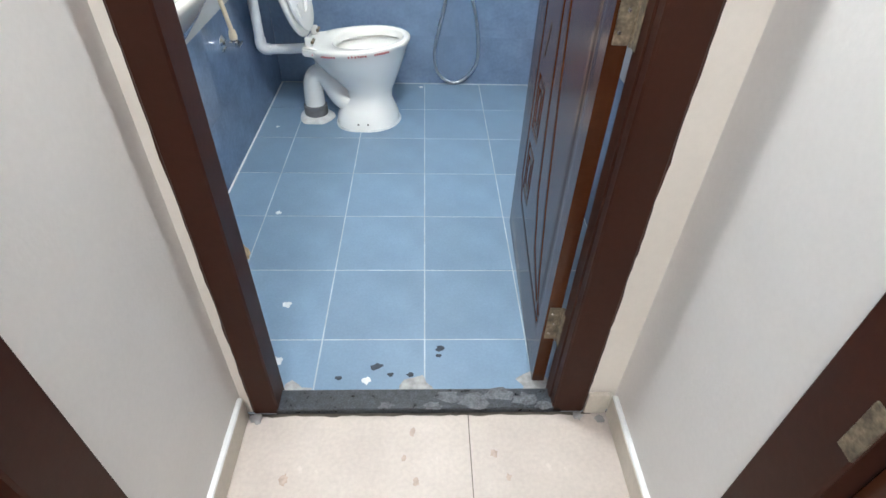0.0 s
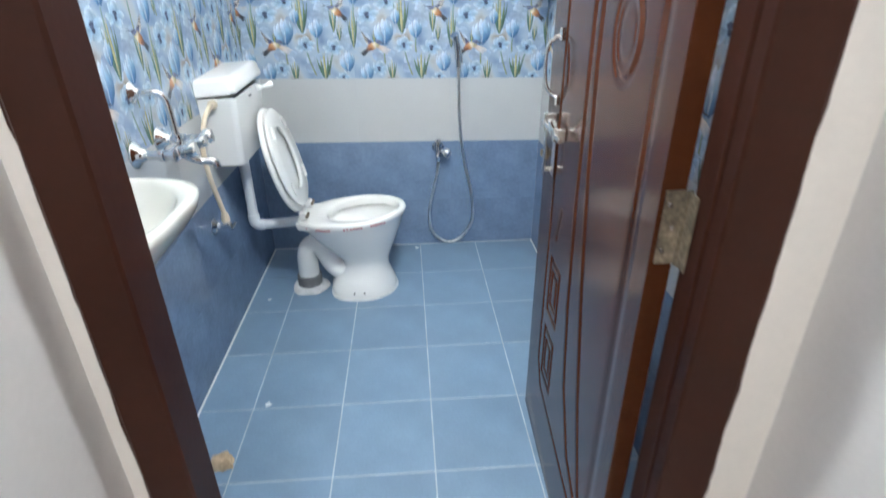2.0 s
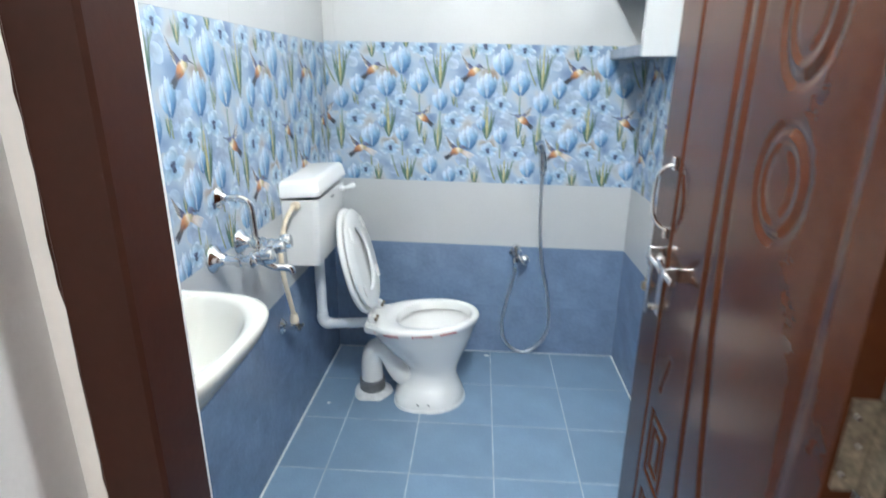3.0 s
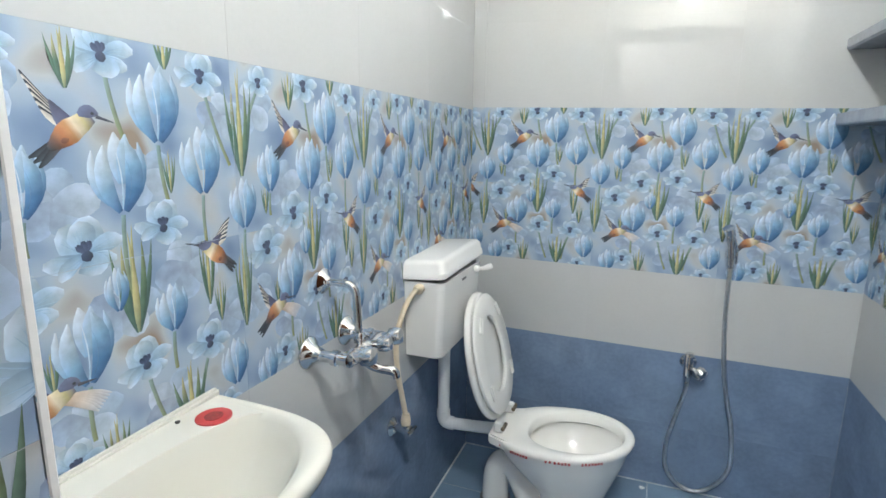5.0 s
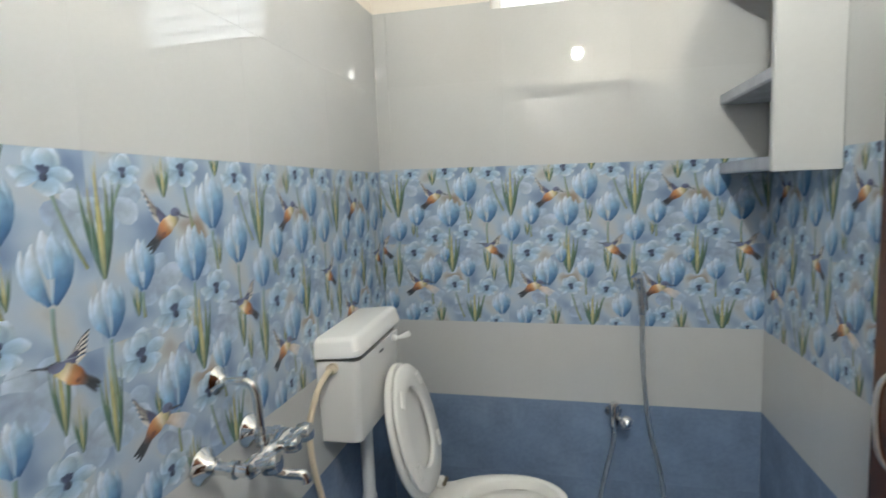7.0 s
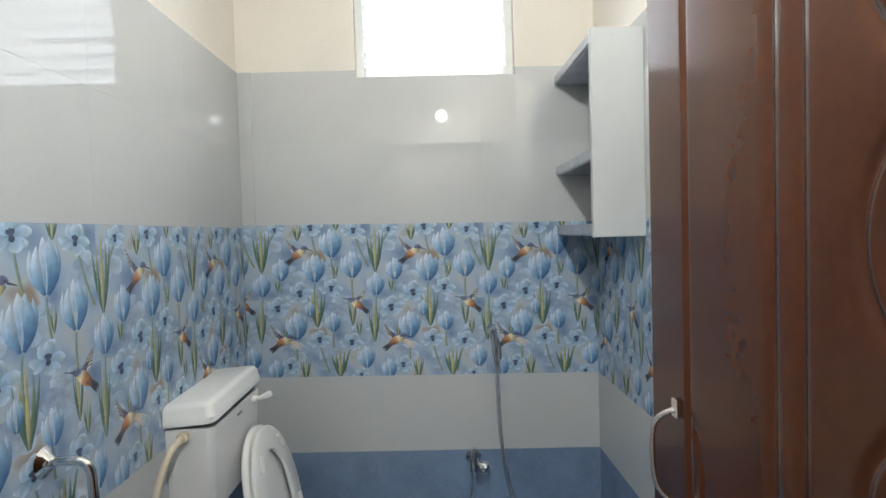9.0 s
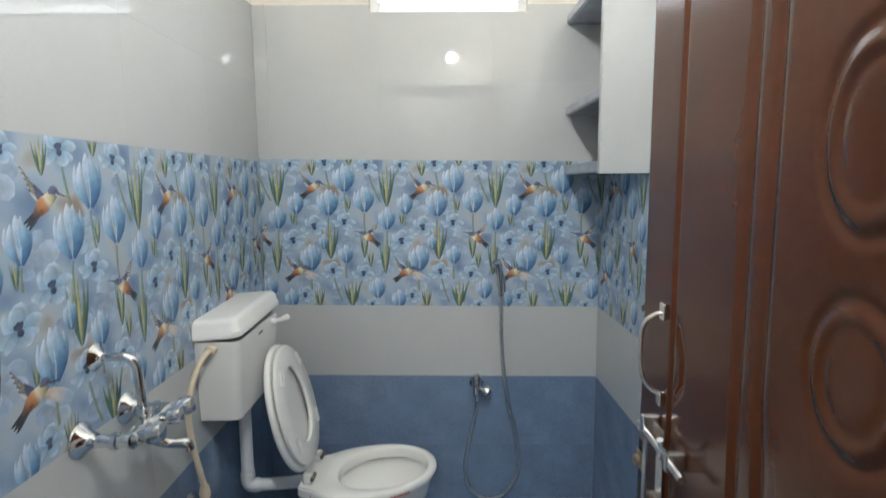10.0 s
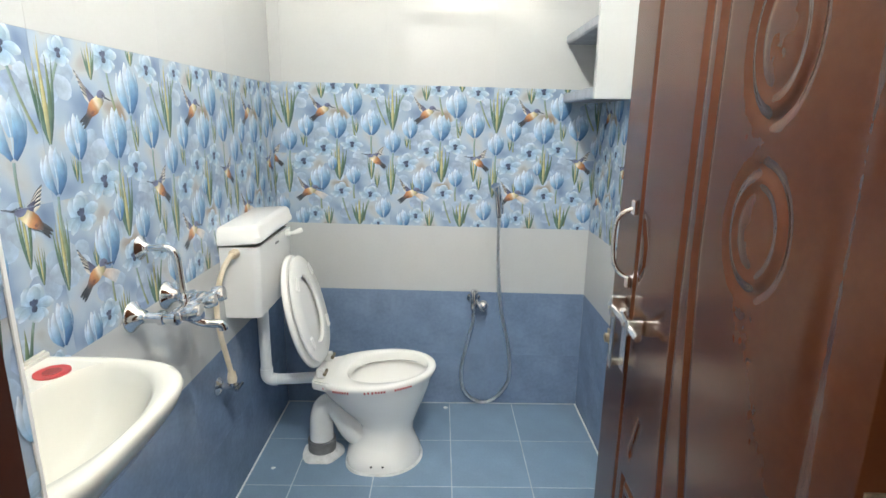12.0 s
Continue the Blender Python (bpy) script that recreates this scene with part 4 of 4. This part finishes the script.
def bird(pr, body, head, beak, tail, wing, wing2=None):
    bx, by = body
    head, beak, tail, wing = (tuple(b + (q - b) * k for q, b in zip(pt, body)) for pt, k in ((head, 0.86), (beak, 0.94), (tail, 0.74), (wing, 0.94)))
    s = math.hypot(head[0] - bx, head[1] - by)
    root = (bx * .55 + head[0] * .45, by * .55 + head[1] * .45)
    grey, slate = lin(206, 200, 192), lin(40, 38, 48)
    for k in range(10):
        t = k / 9
        tip = (wing[0] + (tail[0] - wing[0]) * t * .30 + (root[0] - wing[0]) * t * .30, wing[1] + (root[1] - wing[1]) * t * .70)
        pr.blade(arc(root[0] - s * .1 * t, root[1] - s * .12 * t, tip[0], tip[1], 0.06, 6), [s * q for q in (.08, .09, .09, .085, .07, .02)], lin(112, 114, 140), [lin(112, 114, 140), grey if k % 2 else slate, grey if k % 2 else slate], 0.75)
    pr.blade(arc(root[0] - s * .1, root[1] - s * .1, root[0] * .5 + wing[0] * .5, root[1] * .5 + wing[1] * .5, 0.05, 6), [s * q for q in (.2, .24, .22, .18, .11, .03)], lin(96, 100, 140), lin(66, 64, 84), 0.8)
    if wing2:
        for k in range(7):
            t = k / 6
            pr.blade(arc(root[0], root[1], wing2[0] - s * .45 * t, wing2[1] - s * .4 * t, 0.05, 6), [s * q for q in (.08, .1, .1, .1, .08, .02)], lin(180, 140, 104), [lin(180, 140, 104), lin(198, 184, 172), lin(190, 196, 208)], 0.88)
    dx, dy = tail[0] - bx, tail[1] - by
    for k in (-.16, 0.0, .16):
        pr.blade(arc(bx, by, tail[0] - dy * k, tail[1] + dx * k, 0.03, 6), [s * q for q in (.16, .14, .11, .10, .08, .03)], lin(84, 62, 50), [lin(84, 62, 50), lin(46, 44, 52), lin(28, 30, 38)], 0.7)
    mid = ((bx + tail[0]) / 2, (by + tail[1]) / 2)
    spine = [mid, (mid[0] * .5 + bx * .5, mid[1] * .5 + by * .5), (bx, by), (bx * .75 + head[0] * .25, by * .75 + head[1] * .25), root, (root[0] * .5 + head[0] * .5, root[1] * .5 + head[1] * .5), head]
    pr.blade(spine, [s * q for q in (.08, .21, .31, .34, .30, .26, .19)], None, [lin(52, 48, 54), lin(112, 72, 46), lin(182, 112, 54), lin(196, 142, 86), lin(232, 218, 190), lin(196, 184, 130), lin(108, 110, 136)], 0.62)
    pr.blade(arc(bx - s * .08, by - s * .16, bx + s * .14, by - s * .08, 0, 5), [s * q for q in (.03, .07, .08, .06, .02)], lin(110, 60, 28), lin(140, 84, 36), 0.8)
    pr.blade(arc(head[0] - (beak[0] - head[0]) * .55, head[1] + s * .03, head[0] + (beak[0] - head[0]) * .3, head[1] + s * .05, 0.16, 6), [s * q for q in (.06, .14, .18, .18, .13, .05)], lin(98, 104, 140), lin(84, 88, 116), 0.8)
    pr.blade(arc(head[0] + (beak[0] - head[0]) * .2, head[1], beak[0], beak[1], 0.0, 4), [s * q for q in (.06, .04, .03, .01)], lin(62, 62, 76), lin(40, 40, 50), 0.8)
    e = (head[0] + (beak[0] - head[0]) * .06, head[1] + s * .08)
    pr.blade(arc(e[0] - s * .05, e[1], e[0] + s * .05, e[1], 0, 4), [s * .02, s * .04, s * .04, s * .02], lin(24, 24, 30), lin(24, 24, 30), 1)


PV0 = 0.862     # foot of the printed band
tulips = [(0.290, 1.450, 1.335, 0.078), (0.222, 1.350, 1.238, 0.078), (0.370, 1.362, 1.253, 0.074), (0.016, 1.275, 1.183, 0.060), (0.091, 1.335, 1.244, 0.056),
          (0.290, 1.120, 1.042, 0.054), (0.146, 1.122, 1.010, 0.074), (0.418, 0.985, 0.895, 0.060), (0.060, 0.935, 0.850, 0.05), (0.20, 1.165, 1.10, 0.03)]
blooms = [(0.212, 1.452, 0.046, 8), (0.379, 1.440, 0.043, -8), (0.072, 1.445, 0.034, 4), (0.163, 1.192, 0.050, 10), (0.286, 1.212, 0.043, -6), (0.075, 1.134, 0.050, 12),
          (0.360, 0.997, 0.043, -8), (0.235, 1.008, 0.043, 10), (0.115, 0.905, 0.04, 0), (0.395, 0.868, 0.03, 0)]
stems = [(0.30, 1.25, 0.29, 1.335), (0.224, 1.12, 0.222, 1.238), (0.372, 1.16, 0.37, 1.253), (0.235, 1.34, 0.214, 1.44), (0.435, 1.30, 0.384, 1.43), (0.02, 1.33, 0.07, 1.44),
         (0.018, 1.05, 0.016, 1.183), (0.09, 1.20, 0.091, 1.244), (0.29, 0.98, 0.29, 1.042), (0.145, 0.93, 0.146, 1.01), (0.33, 0.88, 0.36, 0.99), (0.27, 0.88, 0.235, 1.0)]
clumps = [(0.016, 1.472, 1.28, 0.040), (0.228, 1.224, 1.062, 0.042), (0.306, 1.33, 1.262, 0.014), (0.160, 1.482, 1.405, 0.024), (0.312, 1.50, 1.446, 0.022), (0.368, 1.205, 1.066, 0.020),
          (0.006, 1.170, 1.00, 0.026), (0.312, 0.985, 0.862, 0.042), (0.176, 0.955, 0.855, 0.026), (0.076, 1.27, 1.205, 0.014), (0.10, 1.08, 1.02, 0.012), (0.392, 1.11, 1.03, 0.016)]


ghosts = [(0.05, 1.40, 0.05, 20), (0.13, 1.26, 0.05, 70), (0.42, 1.38, 0.045, 10), (0.33, 1.14, 0.055, 40), (0.21, 1.10, 0.05, 0), (0.03, 1.05, 0.05, 30), (0.41, 1.04, 0.05, 55),
          (0.14, 0.96, 0.045, 15), (0.28, 0.93, 0.05, 60), (0.26, 1.29, 0.045, 35)]


def ghost(pr, u, v, r, turn):
    """A faint, far flower behind the others."""
    for k in range(5):
        a = radians(turn + 72 * k)
        c = (lin(150, 172, 200), lin(176, 192, 212), lin(140, 160, 192))[k % 3]
        pr.blade(arc(u, v, u + math.cos(a) * r * 1.2, v + math.sin(a) * r * 0.9, 0.08), [r * .42 * q for q in (0.4, 0.7, 0.95, 1.1, 1.1, 0.85, 0.35)], lin(150, 166, 190), c, 0.93)


def motif():
    pr = Print()
    for du in (-TW, 0, TW):
        pr.layer = 0
        for u, v, r, k in ghosts:
            ghost(pr, u + du, v - PV0, r, k)
        for u0, v0, u1, v1 in stems:
            stem(pr, u0 + du, v0 - PV0, u1 + du, v1 - PV0)
        for u, v, r, k in blooms:
            bloom(pr, u + du, v - PV0, r, k)
        for u, a, b, w in clumps:
            clump(pr, u + du, a - PV0, b - PV0, w)
        for u, a, b, w in tulips:
            tulip(pr, u + du, a - PV0, b - PV0, w)

        def at(x, y):
            return (x + du, y - PV0)
        bird(pr, at(.151, 1.346), at(.196, 1.376), at(.226, 1.366), at(.098, 1.302), at(.106, 1.425))
        bird(pr, at(.396, 1.146), at(.354, 1.176), at(.320, 1.181), at(.442, 1.106), at(.426, 1.214))
        bird(pr, at(.080, 1.002), at(.130, 1.024), at(.160, 1.020), at(.024, .958), at(.040, 1.078), at(.175, .99))
    return pr


MOTIF = motif()
m = bpy.data.materials.new("printed_tile_figures")
m.use_nodes = True
b = m.node_tree.nodes["Principled BSDF"]
b.inputs["Roughness"].default_value = 0.10
att = m.node_tree.nodes.new("ShaderNodeAttribute")
att.attribute_name = "print"
tcn = m.node_tree.nodes.new("ShaderNodeTexCoord")
nz = m.node_tree.nodes.new("ShaderNodeTexNoise")
nz.inputs["Scale"].default_value, nz.inputs["Detail"].default_value = 55.0, 5.0
mr = m.node_tree.nodes.new("ShaderNodeMapRange")
mr.inputs[1].default_value, mr.inputs[2].default_value, mr.inputs[3].default_value, mr.inputs[4].default_value = 0.3, 0.7, 0.86, 1.12
sc = m.node_tree.nodes.new("ShaderNodeVectorMath")
sc.operation = "SCALE"
m.node_tree.links.new(tcn.outputs["Object"], nz.inputs["Vector"])
m.node_tree.links.new(nz.outputs[0], mr.inputs[0])
m.node_tree.links.new(att.outputs["Color"], sc.inputs[0])
m.node_tree.links.new(mr.outputs[0], sc.inputs["Scale"])
m.node_tree.links.new(sc.outputs[0], b.inputs["Base Color"])
M_FIGURES = m

m = bpy.data.materials.new("printed_tile_ground")
m.use_nodes = True
n, l = m.node_tree.nodes, m.node_tree.links
b = n["Principled BSDF"]
b.inputs["Roughness"].default_value = 0.10
tcn = n.new("ShaderNodeTexCoord")
nz = n.new("ShaderNodeTexNoise")
nz.inputs["Scale"].default_value, nz.inputs["Detail"].default_value = 9.0, 1.5
l.new(tcn.outputs["Object"], nz.inputs["Vector"])
ramp = n.new("ShaderNodeValToRGB")
stops = ((0.30, lin(114, 134, 164)), (0.41, lin(140, 160, 186)), (0.51, lin(164, 179, 197)), (0.59, lin(176, 181, 186)), (0.68, lin(148, 135, 122)))
while len(ramp.color_ramp.elements) < len(stops):
    ramp.color_ramp.elements.new(0.5)
for el, (p, c) in zip(ramp.color_ramp.elements, stops):
    el.position, el.color = p, (*c, 1)
l.new(nz.outputs[0], ramp.inputs[0])
l.new(ramp.outputs[0], b.inputs["Base Color"])
M_GROUND = m


# ---- tiles ----
GAP = 0.0
CACHE = {}


def tile_mesh(kind, w, h, u0=0.0, v0=0.0, thick=0.006, material=None, gap=GAP, slope=0.0):
    """A tile of w x h, face up at z = 0; a printed one shows the motif from (u0, v0); slope: its courses fall along u."""
    key = (kind, round(w, 4), round(h, 4), round(u0, 4), round(v0, 4), slope)
    if key in CACHE:
        return CACHE[key]
    g, e = gap / 2, 0.0004
    t = bmesh.new()
    lo = [t.verts.new(p) for p in ((g, g, -thick), (w - g, g, -thick), (w - g, h - g, -thick), (g, h - g, -thick))]
    mi = [t.verts.new(p) for p in ((g, g, -e), (w - g, g, -e), (w - g, h - g, -e), (g, h - g, -e))]
    hi = [t.verts.new(p) for p in ((g + e, g + e, 0), (w - g - e, g + e, 0), (w - g - e, h - g - e, 0), (g + e, h - g - e, 0))]
    for a, b in ((lo, mi), (mi, hi)):
        for i in range(4):
            t.faces.new((a[i], a[(i + 1) % 4], b[(i + 1) % 4], b[i]))
    t.faces.new(hi)
    if kind == "print":
        p = bmesh.new()
        layer = p.loops.layers.float_color.new("print")
        vs = [p.verts.new((x - u0, y - v0, z)) for x, y, z in MOTIF.verts]
        for f in MOTIF.faces:
            xs = [vs[i].co.x for i in f]
            ys_ = [vs[i].co.y for i in f]
            if max(xs) < g or min(xs) > w - g or max(ys_) < g or min(ys_) > h - g:
                continue
            face = p.faces.new([vs[i] for i in f])
            face.material_index = 1
            for lp, i in zip(face.loops, f):
                lp[layer] = (*MOTIF.cols[i], 1)
        bmesh.ops.delete(p, geom=[v for v in p.verts if not v.link_faces], context="VERTS")
        for co, no in (((g + e, 0, 0), (-1, 0, 0)), ((w - g - e, 0, 0), (1, 0, 0)), ((0, g + e, 0), (0, -1, 0)), ((0, h - g - e, 0), (0, 1, 0))):
            bmesh.ops.bisect_plane(p, geom=p.verts[:] + p.edges[:] + p.faces[:], plane_co=co, plane_no=no, clear_outer=True, dist=1e-7)
        for f in p.faces:
            f.normal_update()
            if f.normal.z < 0:
                f.normal_flip()
        join(t, p)
    for v in t.verts:
        v.co.y -= slope * v.co.x
    me = mesh_of("tile", t, material, normals=False)
    CACHE[key] = me
    return me


def lay(parent, me, origin, u, v, thick=0.0):
    u, v = Vector(u), Vector(v)
    nrm = u.cross(v)
    m4 = Matrix((u, v, nrm)).transposed().to_4x4()
    m4.translation = Vector(origin)
    ob = new("tile", me)
    ob.matrix_basis = m4
    ob.parent = parent
    return ob


ROWS_V = [(0.0, 0.252, "blue"), (0.252, Z_BLUE, "blue"), (Z_BLUE, Z_WHITE, "white"), (Z_WHITE, Z_SEAM, "print"), (Z_SEAM, Z_PRINT, "print"),
          (Z_PRINT, 1.783, "white"), (1.783, Z_DADO, "white")]
ROWS_LEFT = [(0.0, 0.272, "blue"), (0.272, 0.581, "blue"), (0.581, 0.871, "white"), (0.871, 1.175, "print"), (1.175, 1.479, "print"),
             (1.479, 1.783, "white"), (1.783, Z_DADO, "white")]
ROWS_BACK = [(-0.026, 0.252, "blue")] + ROWS_V[1:-1]


def clad(parent, edges, first, place, u, rows=ROWS_V, slope=0.0, cut=None):
    """Tiles one wall: edges along u, first = a u at which the motif begins; slope: the courses climb towards the start of u."""
    for a, b in zip(edges, edges[1:]):
        for v0, v1, kind in rows:
            if cut and cut(b, v0):
                continue
            if kind == "print":
                me = tile_mesh("print", b - a, v1 - v0, (a - first) % TW if (a - first) % TW < TW - 0.001 else 0.0, v0 - PV0, 0.006, [M_GROUND, M_FIGURES], slope=slope)
            else:
                me = tile_mesh(kind, b - a, v1 - v0, 0, 0, 0.006, M_BLUE if kind == "blue" else M_WHITE, slope=slope)
            lay(parent, me, place(a, v0 + slope * (edges[-1] - a)), u, (0, 0, 1))


clad(wall_left, [YF, 0.006, 0.453, 0.900, 1.347, 1.794, YB], 0.006, lambda a, v: (XL, a, v), (0, 1, 0), rows=ROWS_LEFT)
clad(wall_right, [-YB, -1.368, -0.921, -0.474, -0.027, -YF], -YB, lambda a, v: (XR, -a, v), (0, -1, 0))
clad(wall_back, [XL, -0.728, -0.281, 0.166, XR], -0.281, lambda a, v: (a, YB, v), (1, 0, 0), rows=ROWS_BACK, slope=COURSE, cut=lambda b, v: b < -0.7 and v > 1.4)
for a, b, top in ((-0.728, WX0, Z_DADO), (WX0, -0.281, WZ0), (-0.281, 0.166, WZ0), (0.166, WX1, WZ0), (WX1, XR, Z_DADO)):
    lay(wall_back, tile_mesh("white", b - a, top - 1.76, 0, 0, 0.006, M_WHITE, 0.0), (a, YB + 0.002, 1.76), (1, 0, 0), (0, 0, 1))
# the cut tiles in the corner are set slightly askew
askew = radians(3.0)
for z0, z1 in ((Z_PRINT + COURSE * (XR - XL), 1.783), (1.783, Z_DADO)):
    lay(wall_back, tile_mesh("white", 0.052, z1 - z0, 0, 0, 0.006, M_WHITE), (XL, YB, z0), (math.cos(askew), -math.sin(askew), 0), (0, 0, 1))
clad(wall_front, [0.405, 0.78], 0.333, lambda a, v: (-a, YF, v), (-1, 0, 0))
clad(wall_front, [-XR, -0.385], -XR, lambda a, v: (-a, YF, v), (-1, 0, 0))
# tiled reveal beside the frame
clad(wall_front, [-0.1715, -0.1255], -0.40, lambda a, v: (-0.405, a, v), (0, 1, 0), rows=ROWS_V[:-1])
solid("trim", box(-0.4105, -0.404, YF - 0.005, YF + 0.001, 0, 2.05, 0.001), M_UPVC, "white corner strip on the tiled reveal", "trim", "structure")

# floor tiles of the bathroom
FX = [XL, -0.6, -0.3, 0.0, 0.3, XR]
FY = [-0.185, 0.0, 0.3, 0.6, 0.9, 1.2, 1.5, YB]
for x0, x1 in zip(FX, FX[1:]):
    for y0, y1 in zip(FY, FY[1:]):
        lay(floor_bath, tile_mesh("floor", x1 - x0, y1 - y0, 0, 0, 0.008, M_FLOOR, 0.0045), (x0, y0, 0), (1, 0, 0), (0, 1, 0))
HX = [HALL_L - 0.02, 0.113, HALL_R + 0.02]
for x0, x1 in zip(HX, HX[1:]):
    for y0, y1 in ((-0.243 - 0.6, -0.246), (-1.446, -0.846), (-2.05, -1.449), (-2.6, -2.053)):
        lay(floor_hall, tile_mesh("hall", x1 - x0, y1 - y0, 0, 0, 0.004, M_HALLTILE, 0.002), (x0, y0, 0), (1, 0, 0), (0, 1, 0))


# white filler along the foot of the tiled walls
solid("trim", box(XL, XL + 0.007, YF + 0.002, YB - 0.008, 0.0002, 0.004, 0.001), M_PUTTY, "white filler along the foot of the wall", "joint", "structure")
solid("trim", box(XL, XR - 0.008, YB - 0.007, YB, 0.0002, 0.004, 0.001), M_GROUT, "pale grout along the foot of the wall", "joint", "structure")
solid("trim", box(XR - 0.007, XR, 0.60, YB, 0.0002, 0.004, 0.001), M_PUTTY, "white filler along the foot of the wall", "joint", "structure")


# ---- small marks on the floor ----
def blob(name, x, y, r, mat_, label, category, seed, z=0.0, high=0.002, stretch=1.0, group=""):
    random.seed(seed)
    n = 14
    rad = [r * random.uniform(0.6, 1.15) for _ in range(n)]
    ring = lambda k, h: [(x + math.cos(2 * math.pi * i / n) * rad[i] * k * stretch, y + math.sin(2 * math.pi * i / n) * rad[i] * k, z + h) for i in range(n)]
    return solid(name, loft([ring(1.0, 0.0), ring(0.85, high * 0.7), ring(0.4, high)]), mat_, label, category, smooth=60, group=group)


for i, (x, y, r) in enumerate(((-0.14, -0.10, .011), (-0.095, -0.125, .008), (-0.13, -0.095, .010), (-0.04, -0.125, .009), (-0.235, -0.135, .009), (0.045, -0.035, .011), (0.04, -0.06, .007))):
    blob("cement_spot", x, y, r, M_STAIN, "dark cement spot on the blue floor tile", "stain", i, stretch=1.3, group="cement spots by the door sill")
for i, (x, y, r) in enumerate(((-0.16, -0.145, .013), (-0.43, 0.14, .016), (-0.555, 0.62, .012), (-0.70, 1.30, .010), (-0.02, 1.77, .012), (-0.42, -0.08, .02))):
    blob("putty_drip", x, y, r, M_PUTTY, "dried white putty drip on the floor", "drip", 20 + i, group="putty drips on the floor")
for i, (x, y, r) in enumerate(((-0.35, -0.185, .04), (-0.02, -0.18, .05), (0.31, -0.165, .05))):
    blob("cement_smear", x, y, r, M_DUST, "grey cement smear at the door sill", "smear", 40 + i, high=0.003, stretch=1.2)
for i, (x, y, r) in enumerate(((0.06, -0.212, .020), (0.13, -0.222, .026), (0.20, -0.205, .022), (0.27, -0.220, .024), (-0.10, -0.236, .012), (0.02, -0.238, .014), (0.31, -0.238, .015))):
    blob("sill_dust", x, y, r, M_SILLDUST, "grey cement dust on the granite sill", "dust", 120 + i, z=0.0198, high=0.0006, stretch=2.0, group="dust patches on the door sill")
blob("paper_scrap", -0.632, 0.372, 0.036, M_ORANGE, "crumpled brown paper scrap on the floor", "scrap", 60, high=0.035)
for i, (x, y, r) in enumerate(((-0.03, -0.30, .012), (-0.05, -0.37, .010), (-0.02, -0.43, .012), (0.17, -0.36, .014), (0.20, -0.42, .010), (-0.33, -0.42, .016), (0.0, -0.50, .012))):
    blob("dirt_mark", x, y, r, M_SOIL, "faint reddish dirt mark on the beige hall tile", "stain", 80 + i, high=0.0006, stretch=0.7, group="dirt marks in the hall")
for i, (x, y, r) in enumerate(((-0.432, -0.260, .016), (0.40, -0.258, .013), (0.455, -0.268, .012))):
    blob("mortar_lump", x, y, r, M_DUST, "rough mortar lump at the foot of the door frame", "mortar", 100 + i, high=0.007, stretch=1.3, group="mortar lumps by the door frame")
